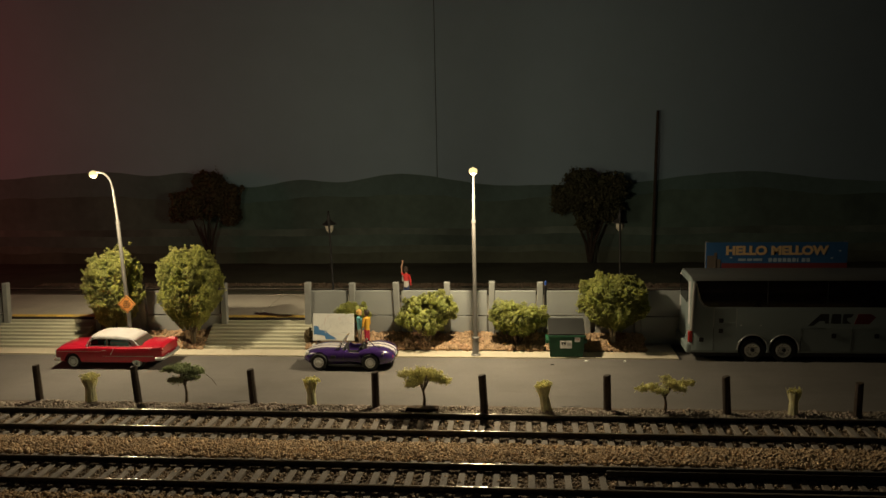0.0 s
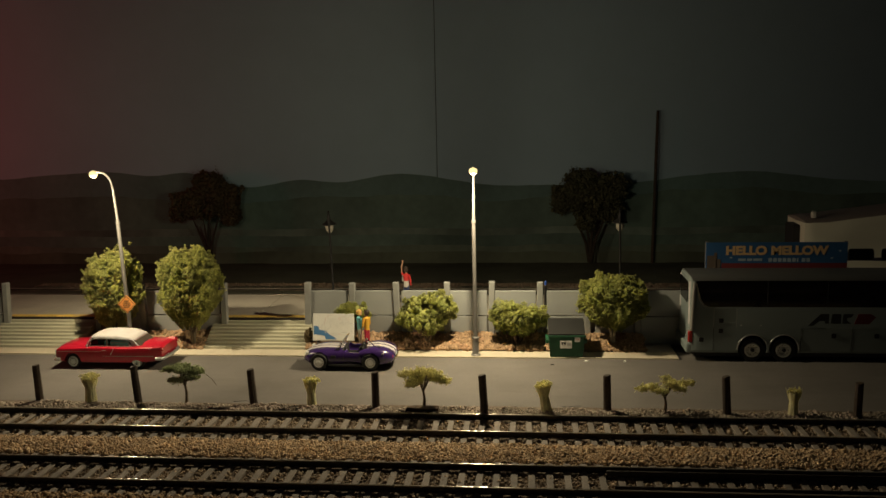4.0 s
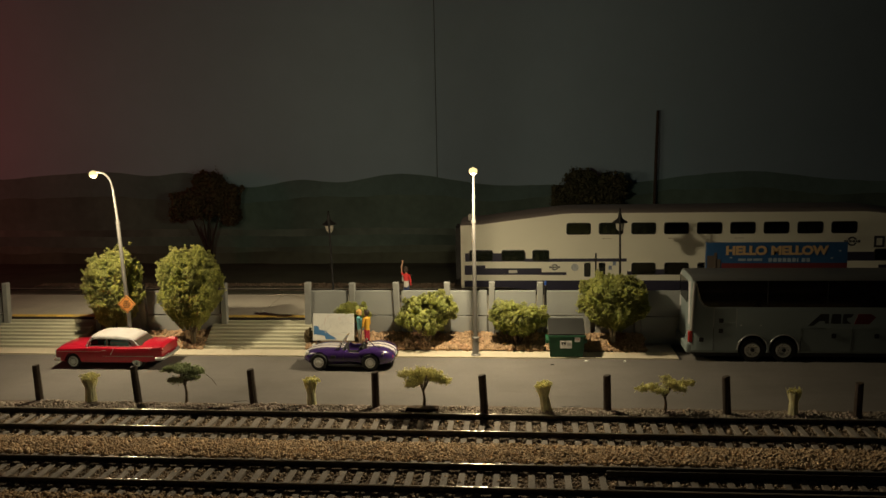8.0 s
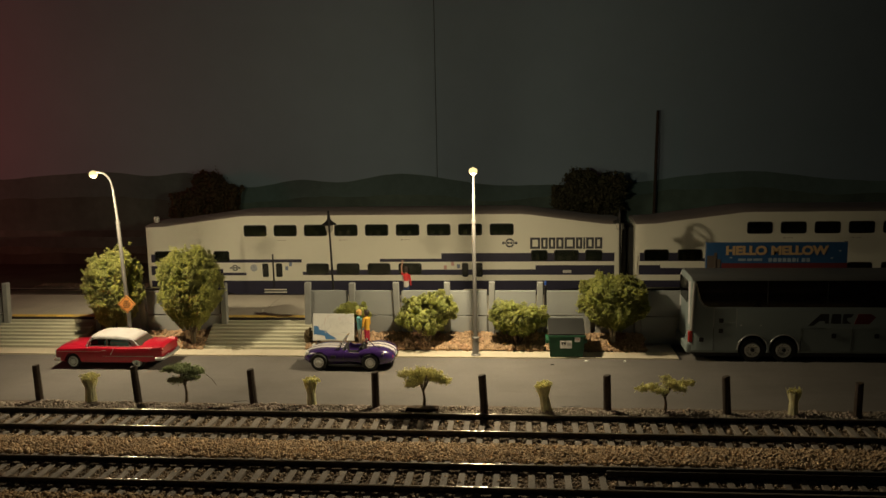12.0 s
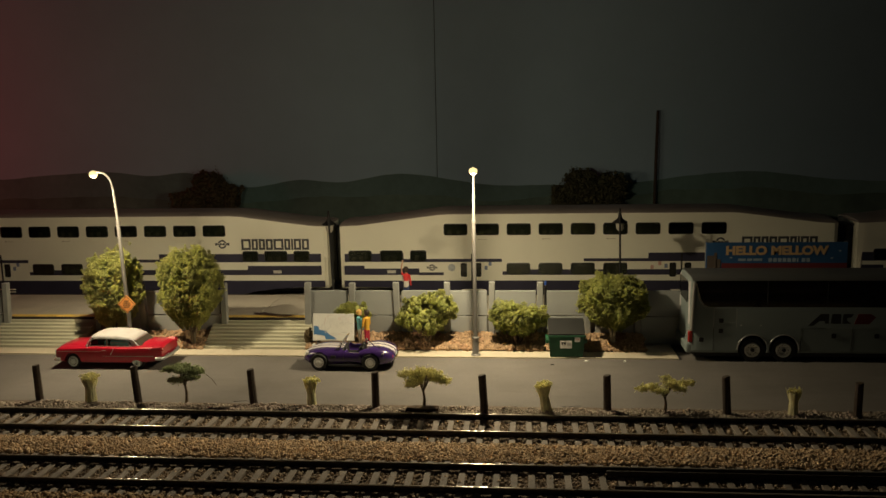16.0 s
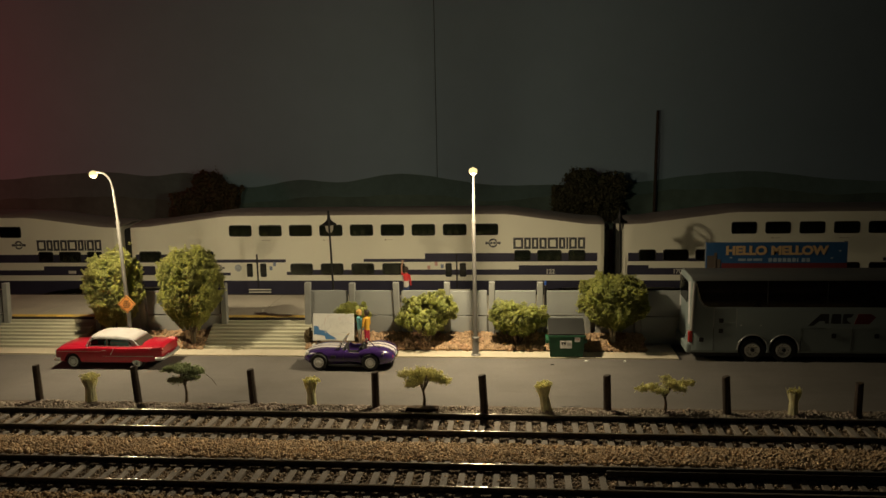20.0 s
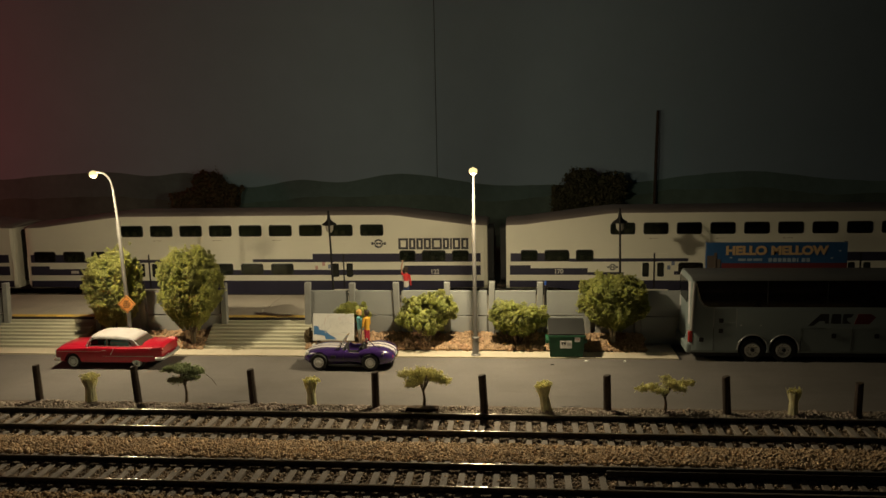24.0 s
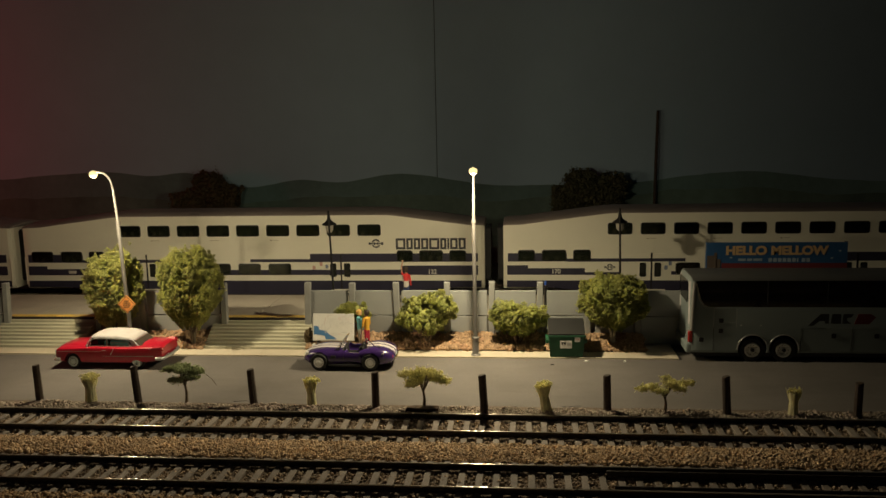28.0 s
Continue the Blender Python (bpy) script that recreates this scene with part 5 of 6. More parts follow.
def sedan():
    t = thing("sedan_car", -193.9, 376.4, 0, 0, "red vintage two-door car with white roof parked on the road", "car", "parked cars")
    st = ((-28.6, 8.2, 5.0, 8.2), (-28.2, 9.5, 4.0, 9.2), (-26.8, 10.3, 3.2, 9.9), (-23, 10.6, 2.8, 10.2), (-16, 10.7, 2.5, 10.5), (-8, 10.75, 2.4, 10.7), (2, 10.75, 2.4, 10.6), (10, 10.7, 2.4, 10.5),
          (16, 10.65, 2.5, 10.6), (21, 10.5, 2.9, 10.7), (25.2, 10.2, 3.4, 10.7), (27.4, 9.9, 4.2, 10.4), (28.3, 9.5, 5.0, 9.8))
    bm = bmesh.new()
    loft(bm, [body_ring(*q, crown=0.55) for q in st])
    body = part("body", bm, RED_PAINT, t, "glossy red painted body")
    cut = []
    for x, r, z in ((-19.0, 4.6, 3.3), (15.2, 3.7, 0.8)):
        cut.append(lathe(bmesh.new(), [(r, -14), (r, -6.5)], (x, 0, z), "y", 28))
        cut.append(lathe(bmesh.new(), [(r, 6.5), (r, 14)], (x, 0, z), "y", 28))
    carve(body, cut)
    crease(body, 32)
    part("underbody", box(bmesh.new(), -26, 26, -6.4, 6.4, 2.2, 5.0, 0.5), BLACK, t)
    # raised hood and boot lid
    bm = bmesh.new()
    loft(bm, [[(x, w * c, z + h * q) for c, q in ((-1, 0), (-0.85, 0.6), (-0.45, 0.95), (0, 1), (0.45, 0.95), (0.85, 0.6), (1, 0), (0, -0.6))] for x, w, z, h in
              ((-28.0, 4.6, 9.0, 0.2), (-26.6, 5.8, 9.8, 0.7), (-20, 6.3, 10.3, 0.9), (-12.4, 6.8, 10.7, 0.7))])
    part("hood", bm, RED_PAINT, t, "raised red hood", smooth=50)
    bm = bmesh.new()
    loft(bm, [[(x, w * c, z + h * q) for c, q in ((-1, 0), (-0.85, 0.6), (-0.45, 0.95), (0, 1), (0.45, 0.95), (0.85, 0.6), (1, 0), (0, -0.6))] for x, w, z, h in
              ((15.6, 6.8, 10.5, 0.7), (22, 6.4, 10.6, 0.8), (26.6, 5.8, 10.4, 0.5), (28.0, 5.2, 9.8, 0.2))])
    part("boot_lid", bm, RED_PAINT, t, "raised red boot lid", smooth=50)
    # cabin
    part("cabin_floor", box(bmesh.new(), -11.0, 14.5, -8.6, 8.6, 10.5, 10.9, 0.1), BLACK_SEAT, t)
    part("interior", box(bmesh.new(), -7.6, 10.0, -5.6, 5.6, 10.7, 14.0, 0.4), BLACK_SEAT, t, "dark car interior")
    part("rear_seat", box(bmesh.new(), 0.2, 9.8, -7.9, -6.0, 10.9, 13.1, 0.5), TEAL, t, "teal rear seat side")
    for z in (11.6, 12.3):
        part("seat_piping", box(bmesh.new(), 0.8, 9.2, -8.0, -7.7, z, z + 0.3, 0.1), WHITE_PAINT, t, "white seat piping")
    for x in (-3.2, 8.0):
        for y in (-4.2, 4.2):
            part("seat", box(bmesh.new(), x, x + 1.6, y - 3.2, y + 3.2, 10.7, 13.0, 0.5), TEAL, t, "teal seat back")
    # a domed roof: arched across, falling off at both ends
    rings = []
    for x, w, e, c in ((-10.0, 6.9, 14.8, 0.25), (-9.6, 7.5, 14.85, 0.75), (-8.4, 8.0, 14.9, 1.2), (-5.0, 8.3, 15.0, 1.5), (0, 8.4, 15.0, 1.65), (4.5, 8.35, 14.9, 1.7), (8.0, 8.15, 14.6, 1.65), (10.8, 7.8, 14.1, 1.4), (12.8, 7.3, 13.6, 0.95), (13.6, 6.8, 13.3, 0.35)):
        arc = [(x, -w * math.cos(math.pi * k / 12), e + c * math.sin(math.pi * k / 12) ** 0.75) for k in range(13)]
        rings.append([(x, -w, e - 0.3)] + arc + [(x, w, e - 0.3), (x, w * 0.5, e - 0.2), (x, -w * 0.5, e - 0.2)])
    bm = bmesh.new()
    loft(bm, rings)
    part("roof", bm, WHITE_PAINT, t, "white painted domed roof", smooth=50)
    for q in (-1, 1):
        part("rear_pillar", prism(bmesh.new(), [(8.4, 14.1), (12.6, 13.3), (15.6, 10.8), (12.6, 10.8), (11.0, 12.6)], "y", q * 7.75 - 0.4, q * 7.75 + 0.4), WHITE_PAINT, t, "white roof pillar")
        part("windscreen_pillar", tube(bmesh.new(), [(-11.8, q * 8.5, 10.7), (-10.9, q * 8.3, 12.6), (-9.0, q * 7.6, 14.2)], 0.34, 6), PALE_CHROME, t, "chrome windscreen pillar")
        part("drip_rail", tube(bmesh.new(), [(-9.2, q * 7.4, 14.05), (-7.4, q * 8.1, 14.1), (-1, q * 8.5, 14.25), (5, q * 8.5, 14.1), (8.6, q * 8.2, 13.75), (11.2, q * 8.0, 12.7), (13.0, q * 7.95, 10.9)], 0.2, 6), PALE_CHROME, t, "chrome drip rail")
        part("window_frame", tube(bmesh.new(), [(-10.2, q * 8.5, 10.9), (-9.4, q * 8.3, 13.2), (-8.2, q * 8.25, 13.8), (-1.2, q * 8.4, 13.95)], 0.2, 6), PALE_CHROME, t, "chrome window frame")
        part("window_frame", tube(bmesh.new(), [(-0.6, q * 8.4, 13.9), (5, q * 8.4, 13.75), (8.2, q * 8.2, 13.3), (10.2, q * 8.1, 12.2), (11.4, q * 8.2, 10.9)], 0.2, 6), PALE_CHROME, t, "chrome rear window frame")
        part("window_post", box(bmesh.new(), -1.25, -0.65, q * 8.45 - 0.2, q * 8.45 + 0.2, 10.7, 14.1), PALE_CHROME, t, "chrome window divider")
        part("window_sill", box(bmesh.new(), -11.6, 12.6, q * 8.9 - 0.18, q * 8.9 + 0.18, 10.65, 10.95, 0.1), STRIP, t, "chrome sill strip")
        part("side_trim", box(bmesh.new(), -26.5, -3.2, q * 10.66 - 0.12, q * 10.66 + 0.12, 8.5, 8.7), STRIP, t, "chrome side strip")
        part("side_trim", box(bmesh.new(), -2.4, 24.5, q * 10.62 - 0.16, q * 10.62 + 0.16, 6.3, 6.52), STRIP, t, "chrome side strip")
        part("side_trim", prism(bmesh.new(), [(1.6, 7.0), (1.95, 7.0), (3.6, 10.1), (3.25, 10.1)], "y", q * 10.7 - 0.12, q * 10.7 + 0.12), PALE_CHROME, t, "slanting chrome strip")
        part("door_handle", box(bmesh.new(), -2.6, -0.6, q * 10.7 - 0.25, q * 10.7 + 0.25, 9.1, 9.4, 0.08), PALE_CHROME, t, "chrome door handle")
        part("tail_fin", prism(bmesh.new(), [(19.5, 9.6), (24.5, 10.9), (28.0, 11.0), (28.5, 10.0), (28.3, 8.4), (22, 8.6)], "y", q * 9.0 - 1.2, q * 9.0 + 1.2, 0.5), RED_PAINT, t, "red tail fin")
        part("tail_light", lathe(bmesh.new(), [(0.75, 0), (0.75, 0.6), (0.4, 0.9)], (28.2, q * 9.1, 9.4), "x", 12), TAIL_RED, t, "red tail light")
        lamp = part("headlight", lathe(bmesh.new(), [(1.5, 1.4), (1.5, -0.3), (1.1, -0.7)], (-28.0, q * 8.1, 8.0), "x", 16), PALE_CHROME, t, "round headlight in a chrome ring")
        part("lens", lathe(bmesh.new(), [(1.0, 0), (0.9, -0.25), (0.3, -0.5)], (-28.6, q * 8.1, 8.0), "x", 14), LENS, lamp)
        part("mirror", tube(bmesh.new(), [(-10.6, q * 10.3, 10.4), (-10.7, q * 10.5, 11.4), (-11.0, q * 10.5, 12.0)], [0.25, 0.25, 0.6], 8), PALE_CHROME, t)
        for x in (-19.0, 15.2):
            w, rim = wheel(t, x, q * 8.6, 3.5, 2.6, q, "hubcap", MUTED_WHITE)
            part("whitewall", lathe(bmesh.new(), [(2.6, q * 1.25), (2.6, q * 1.36), (2.35, q * 1.40), (2.35, q * 1.2)], axis="y", n=24, ring_only=True), MUTED_WHITE, w, "greyed white tyre wall")
            part("groove", lathe(bmesh.new(), [(1.75, q * 1.3), (1.75, q * 1.50), (1.5, q * 1.54), (1.5, q * 1.3)], axis="y", n=24, ring_only=True), CHROME, rim, "dull ring round the hubcap")
    part("windscreen", prism(bmesh.new(), [(-11.7, 10.7), (-11.4, 10.7), (-8.9, 14.1), (-9.2, 14.1)], "y", -8.1, 8.1), PANE, t, "clear curved windscreen")
    part("rear_window", prism(bmesh.new(), [(12.8, 13.2), (13.1, 13.2), (16.6, 10.9), (16.2, 10.9)], "y", -7.3, 7.3), REAR_GLASS, t, "brownish rear window")
    for x, zz in ((-29.4, 4.6), (29.3, 5.2)):
        q = 1 if x > 0 else -1
        bm = bmesh.new()
        tube(bm, [(x - q * 4.0, -10.6, zz), (x - q * 1.2, -10.3, zz), (x - q * 0.2, -7.5, zz), (x + q * 0.2, 0, zz), (x - q * 0.2, 7.5, zz), (x - q * 1.2, 10.3, zz), (x - q * 4.0, 10.6, zz)], 0.85, 8)
        for y in (-5, 5):
            box(bm, x - 0.4, x + 0.6, y - 0.4, y + 0.4, zz - 0.6, zz + 1.5, 0.2)
        part("bumper", bm, PALE_CHROME, t, "chrome wrap-round bumper", smooth=50)
    for ob in t.children:
        if ob.name.split(".")[0] in ("rear_pillar", "windscreen_pillar", "drip_rail", "window_frame", "window_post", "windscreen", "rear_window"):
            for v in ob.data.vertices:
                v.co.z = max(v.co.z, 0.0109 + (v.co.z - 0.0109) * 1.16)
    part("grille", box(bmesh.new(), -28.95, -28.2, -5.5, 5.5, 5.8, 8.0, 0.2), CHROME, t, "chrome grille")
    return t


sedan().scale = (0.912, 0.95, 0.97)


def roadster():
    t = thing("roadster_car", -79.5, 376.6, 0, 0, "purple open roadster with two white stripes parked on the road", "car", "parked cars")
    st = ((-22.3, 4.0, 4.6, 6.2), (-21.6, 6.4, 3.4, 7.2), (-19, 8.6, 2.6, 8.2), (-15.5, 9.5, 2.3, 9.0), (-12, 9.5, 2.2, 9.2), (-7, 8.9, 2.0, 9.1), (-1, 8.6, 1.9, 8.9), (4, 8.9, 2.0, 9.0), (7.5, 9.6, 2.1, 9.7),
          (11, 10.0, 2.2, 10.1), (14.5, 9.8, 2.4, 9.7), (17.2, 9.0, 2.9, 8.9), (19.0, 7.8, 3.4, 7.8), (19.7, 6.0, 4.4, 6.8))
    rings = []
    for x, w, zb, zt in st:
        half = [(0.78 * w, zb), (0.97 * w, zb + 0.9), (w, zb + 0.45 * (zt - zb)), (0.97 * w, zt - 1.6), (0.86 * w, zt - 0.45), (max(0.62 * w, 3.5), zt), (3.3, zt + 0.12), (0.5, zt + 0.22)]
        rings.append([(x, y, z) for y, z in half] + [(x, -y, z) for y, z in half[::-1]])
    bm = bmesh.new()
    for f in loft(bm, rings):
        c = f.calc_center_median()
        if 0.5 < abs(c.y) < 3.3 and c.z > 5.6:
            f.material_index = 1
    body = part("body", bm, [PURPLE_PAINT, WHITE_PAINT], t, "glossy purple body with two white stripes", smooth=60)
    cut = []
    for x in (-14.4, 9.4):
        cut.append(lathe(bmesh.new(), [(4.5, -14), (4.5, -6.0)], (x, 0, 3.9), "y", 28))
        cut.append(lathe(bmesh.new(), [(4.5, 6.0), (4.5, 14)], (x, 0, 3.9), "y", 28))
    cut.append(box(bmesh.new(), -4.2, 6.6, -6.6, 6.6, 5.2, 14, 1.2, 3))
    cut.append(box(bmesh.new(), -2.2, 4.0, -12, 12, 7.9, 14, 0.8, 2))
    carve(body, cut)
    part("underbody", box(bmesh.new(), -19, 19, -5.8, 5.8, 1.9, 4.6, 0.5), BLACK, t)
    part("cockpit_floor", box(bmesh.new(), -4, 6.4, -6.4, 6.4, 4.9, 5.3), BLACK_SEAT, t)
    for y in (-3.2, 3.2):
        part("seat", box(bmesh.new(), 3.4, 5.6, y - 2.4, y + 2.4, 5.3, 9.8, 0.7, 2), BLACK_SEAT, t, "black bucket seat")
    part("dashboard", box(bmesh.new(), -4.4, -3.4, -6.3, 6.3, 7.4, 9.0, 0.3), BLACK_SEAT, t)
    bm = bmesh.new()
    lathe(bm, [(1.5, -0.15), (1.75, 0), (1.5, 0.15)], (0, 0, 0), "x", 16)
    bm.transform(Matrix.Translation((-2.0, -3.2, 8.9)) @ Matrix.Rotation(radians(-25), 4, "Y"))
    part("steering_wheel", bm, BLACK, t)
    frame_pts = [(-5.6, -6.9, 8.9), (-3.4, -6.7, 13.3), (-3.3, 0, 13.7), (-3.4, 6.7, 13.3), (-5.6, 6.9, 8.9)]
    part("windscreen_frame", tube(bmesh.new(), frame_pts, 0.26, 6), CHROME, t, "chrome windscreen frame")
    part("windscreen", prism(bmesh.new(), [(-5.5, 9.0), (-5.35, 9.0), (-3.25, 13.4), (-3.4, 13.4)], "y", -6.6, 6.6), CLEAR, t, "clear flat windscreen")
    part("roll_bar", tube(bmesh.new(), [(7.2, -5.6, 9.4), (6.9, -5.4, 12.6), (6.8, -4.4, 13.3), (6.8, -2.0, 13.3), (6.9, -1.0, 12.6), (7.2, -0.8, 9.4)], 0.34, 8), CHROME, t, "chrome roll bar", smooth=50)
    part("roll_bar_stay", tube(bmesh.new(), [(6.9, -3.2, 13.2), (10.6, -3.4, 9.9)], 0.26, 6), CHROME, t)
    part("side_pipe", tube(bmesh.new(), [(-10.2, -9.0, 3.0), (-8, -9.4, 2.6), (4.8, -9.4, 2.5)], 0.6, 8), BLACK, t, "black side exhaust pipe")
    for s in (-1, 1):
        part("headlight", lathe(bmesh.new(), [(1.2, 0.8), (1.2, -0.2), (0.7, -0.6)], (-20.6, s * 6.2, 7.2), "x", 14), LENS, t, "round headlight")
        part("tail_light", lathe(bmesh.new(), [(0.7, -0.6), (0.7, 0.3), (0.4, 0.6)], (18.9, s * 6.4, 6.0), "x", 10), TAIL_RED, t, "red tail light")
        part("fender_vent", box(bmesh.new(), -9.0, -6.6, s * 9.0 - 0.2, s * 9.0 + 0.2, 5.6, 7.0, 0.15), BLACK, t, "dark fender vent")
        for x in (-14.4, 9.4):
            w, rim = wheel(t, x, s * 8.3, 3.9, 3.0, s)
            bm = bmesh.new()
            for k in range(12):
                a = k * math.pi / 6
                tube(bm, [(0.4 * math.cos(a), s * 2.0, 0.4 * math.sin(a)), (2.05 * math.cos(a), s * 1.66, 2.05 * math.sin(a))], 0.15, 4)
            part("spoke_set", bm, RIM, rim, "chrome wire spokes")
    for q in (-1, 1):
        part("door_gap", tube(bmesh.new(), [(-3.0, q * 8.72, 7.9), (-3.2, q * 8.86, 6.0), (-2.8, q * 8.7, 3.6), (3.4, q * 8.9, 3.6), (4.2, q * 9.0, 5.6), (4.4, q * 8.95, 7.8)], 0.09, 4), BLACK, t, "dark gap round the door")
        part("side_marker", lathe(bmesh.new(), [(0.42, -0.2), (0.4, 0.25), (0.2, 0.4)], (15.2, q * 9.3 - 0.2, 8.0), "y", 10), LENS, t, "small round side lamp")
    part("grille", prism(bmesh.new(), rounded(-2.6, 2.6, 4.8, 6.4, 0.7), "x", -22.5, -21.6), BLACK, t, "dark oval grille")
    part("number_plate", box(bmesh.new(), 19.5, 20.0, -1.8, 1.8, 5.4, 6.6, 0.1), MUTED_WHITE, t, "blank pale plate")
    part("fuel_cap", lathe(bmesh.new(), [(0.7, 9.9), (0.6, 10.3), (0.2, 10.4)], (12.6, -4.6, 0), "z", 12), CHROME, t, "chrome fuel cap")
    part("mirror", tube(bmesh.new(), [(-3.4, 0, 13.2), (-3.0, 0, 13.6)], [0.2, 0.6], 8), CHROME, t)
    part("bumper", tube(bmesh.new(), [(-22.2, -4.5, 4.6), (-22.9, 0, 4.6), (-22.2, 4.5, 4.6)], 0.4, 6), CHROME, t)
    part("bumper", tube(bmesh.new(), [(19.7, -5.4, 4.9), (20.2, 0, 4.9), (19.7, 5.4, 4.9)], 0.4, 6), CHROME, t)
    return t


roadster()


def coach():
    L, W, H = 157.0, 27.0, 39.0
    t = thing("coach_bus", 74.4, 386.2, 0, 0, "silver-grey coach bus with black windows parked past the pavement", "bus")
    sec = lambda x, i, zt: [(x, i + 0.6, 4.2), (x, i, 5.4), (x, i, zt - 2.4), (x, i + 0.5, zt - 1.3), (x, i + 2.2, zt - 0.4), (x, i + 6, zt), (x, W - i - 6, zt), (x, W - i - 2.2, zt - 0.4), (x, W - i - 0.5, zt - 1.3), (x, W - i, zt - 2.4), (x, W - i, 5.4), (x, W - i - 0.6, 4.2)]
    bm = bmesh.new()
    loft(bm, [sec(0.0, 1.2, 38.2), sec(0.6, 0.5, 38.8), sec(2.0, 0.05, 39.1), sec(5, 0, 39.2), sec(L - 8, 0, 39.2), sec(L - 3, 0.3, 38.2), sec(L, 1.6, 36)])
    body = part("body", bm, BUS_GREY, t, "silver-grey painted coach side", smooth=25)
    cut = []
    for x in (28.2, 42.0, L - 27):
        cut.append(lathe(bmesh.new(), [(6.4, -3), (6.4, 8)], (x, 0, 6.2), "y", 32))
    carve(body, cut)
    part("underbody", box(bmesh.new(), 3, L - 3, 2.5, W - 2.5, 1.6, 6.0, 0.5), BLACK, t)
    part("roof_cap", prism(bmesh.new(), [(-0.1, 37.7), (0.4, 38.2), (2.2, 38.95), (6, 39.35), (W - 6, 39.35), (W - 2.2, 38.95), (W - 0.4, 38.2), (W + 0.1, 37.7), (W / 2, 38.0)], "x", 0.9, L - 4), BUS_ROOF, t, "darker grey rounded roof", smooth=40)
    band = prism(bmesh.new(), [(2.6, 37.8), (4.6, 29.4), (6.4, 26.6), (9, 25.7), (L - 6, 25.7), (L - 4, 37.8)], "y", -0.22, 0.6)
    gl = part("window_band", band, BUS_GLASS, t, "black glass along the whole side")
    for x in (34, 60, 86, 112):
        part("window_joint", box(bmesh.new(), x - 0.2, x + 0.2, -0.28, 0.1, 25.9, 37.6), RUBBER, gl)
    part("band_trim", tube(bmesh.new(), [(2.3, -0.1, 37.6), (4.3, -0.1, 29.2), (6.2, -0.1, 26.3), (9, -0.1, 25.4)], 0.22, 5), CHROME, gl, "thin bright window trim")
    # luggage and engine flaps
    for x0, x1, z0, z1 in ((10.9, 20.6, 18.9, 25), (10.9, 20.6, 5.2, 18.5), (49.5, 71, 5.2, 15.9), (71.6, 92, 5.2, 15.9), (92.6, 113, 5.2, 15.9)):
        d = part("flap", box(bmesh.new(), x0, x1, -0.06, 0.3, z0, z1, 0.04), BUS_GREY, t, "grey service flap")
    for x, z0, z1 in ((10.7, 16.2, 25.2), (20.8, 16.2, 25.2), (10.7, 5.2, 15.8), (49.2, 5.2, 15.9), (71.3, 5.2, 15.9), (92.3, 5.2, 15.9), (113.3, 5.2, 15.9)):
        part("panel_seam", box(bmesh.new(), x - 0.1, x + 0.1, -0.12, 0.1, z0, z1), ARCH if z1 > 20 else BUS_ROOF, t, "thin seam between body panels")
    for x, z in ((14, 19.4), (14, 14.6), (5.4, 10.4), (63.5, 12.5), (82, 12.5), (103, 12.5)):
        part("flap_latch", prism(bmesh.new(), rounded(x - 1.0, x + 1.0, z - 1.0, z + 1.0, 0.3, 2), "y", -0.3, 0.1), BLACK, t, "black square latch")
    part("moulding", box(bmesh.new(), 21.0, L - 4, -0.1, 0.2, 16.1, 16.35), BUS_GREY, t)
    for x in (22.9, 31.5):
        part("marker_light", box(bmesh.new(), x - 0.25, x + 0.25, -0.3, 0.1, 17.0, 17.4), LENS, t)
    # emblem of plain slanted shapes
    bm = bmesh.new()
    prism(bm, [(52.0, 17.2), (57.4, 22.6), (61.0, 22.6), (61.0, 18.2), (59.4, 18.2), (59.4, 19.4), (57.0, 19.4), (54.4, 17.2)], "y", -0.3, 0.1)
    prism(bm, [(61.8, 18.2), (62.4, 22.6), (66.2, 22.6), (66.2, 18.2)], "y", -0.3, 0.1)
    prism(bm, [(66.9, 18.2), (67.2, 22.6), (71.6, 22.6), (70.4, 21.0), (68.8, 21.0), (68.8, 19.8), (70.6, 18.2)], "y", -0.3, 0.1)
    part("mark_shape", bm, BUS_MARK, t, "plain black slanted emblem shape")
    part("mark_shape", prism(bmesh.new(), [(72.0, 18.0), (73.6, 22.6), (79.0, 22.6), (81.2, 21.2), (78.4, 18.0)], "y", -0.3, 0.1), MARK_RED, t, "plain red emblem shape")
    for x in (28.2, 42.0, L - 27):
        a0, a1 = (24 if x < 30 else -4), (156 if 30 < x < 60 else 184)
        arc = [(x + 6.6 * math.cos(radians(a0 + (a1 - a0) * i / 20)), -0.05, 6.2 + 6.6 * math.sin(radians(a0 + (a1 - a0) * i / 20))) for i in range(21)]
        part("wheel_arch", tube(bmesh.new(), arc, 0.33, 7), ARCH, t, "raised silver wheel arch lip", smooth=60)
        part("arch_lining", lathe(bmesh.new(), [(6.35, 7.4), (6.35, 7.8), (0.5, 7.9)], (x, 0, 6.2), "y", 20), BLACK, t)
        w, rim = wheel(t, x, 2.2, 5.6, 3.6, -1, "coach", COACH_RIM)
        part("hub", lathe(bmesh.new(), [(0.9, -2.0), (0.9, -2.5), (0.5, -2.7)], axis="y", n=14), BLACK, rim, "dark wheel hub")
        bm = bmesh.new()
        for k in range(10):
            a = k * math.pi / 5
            box(bm, 2.2 * math.cos(a) - 0.2, 2.2 * math.cos(a) + 0.2, -2.0, -1.5, 2.2 * math.sin(a) - 0.2, 2.2 * math.sin(a) + 0.2)
        part("nut_ring", bm, CHROME, rim)
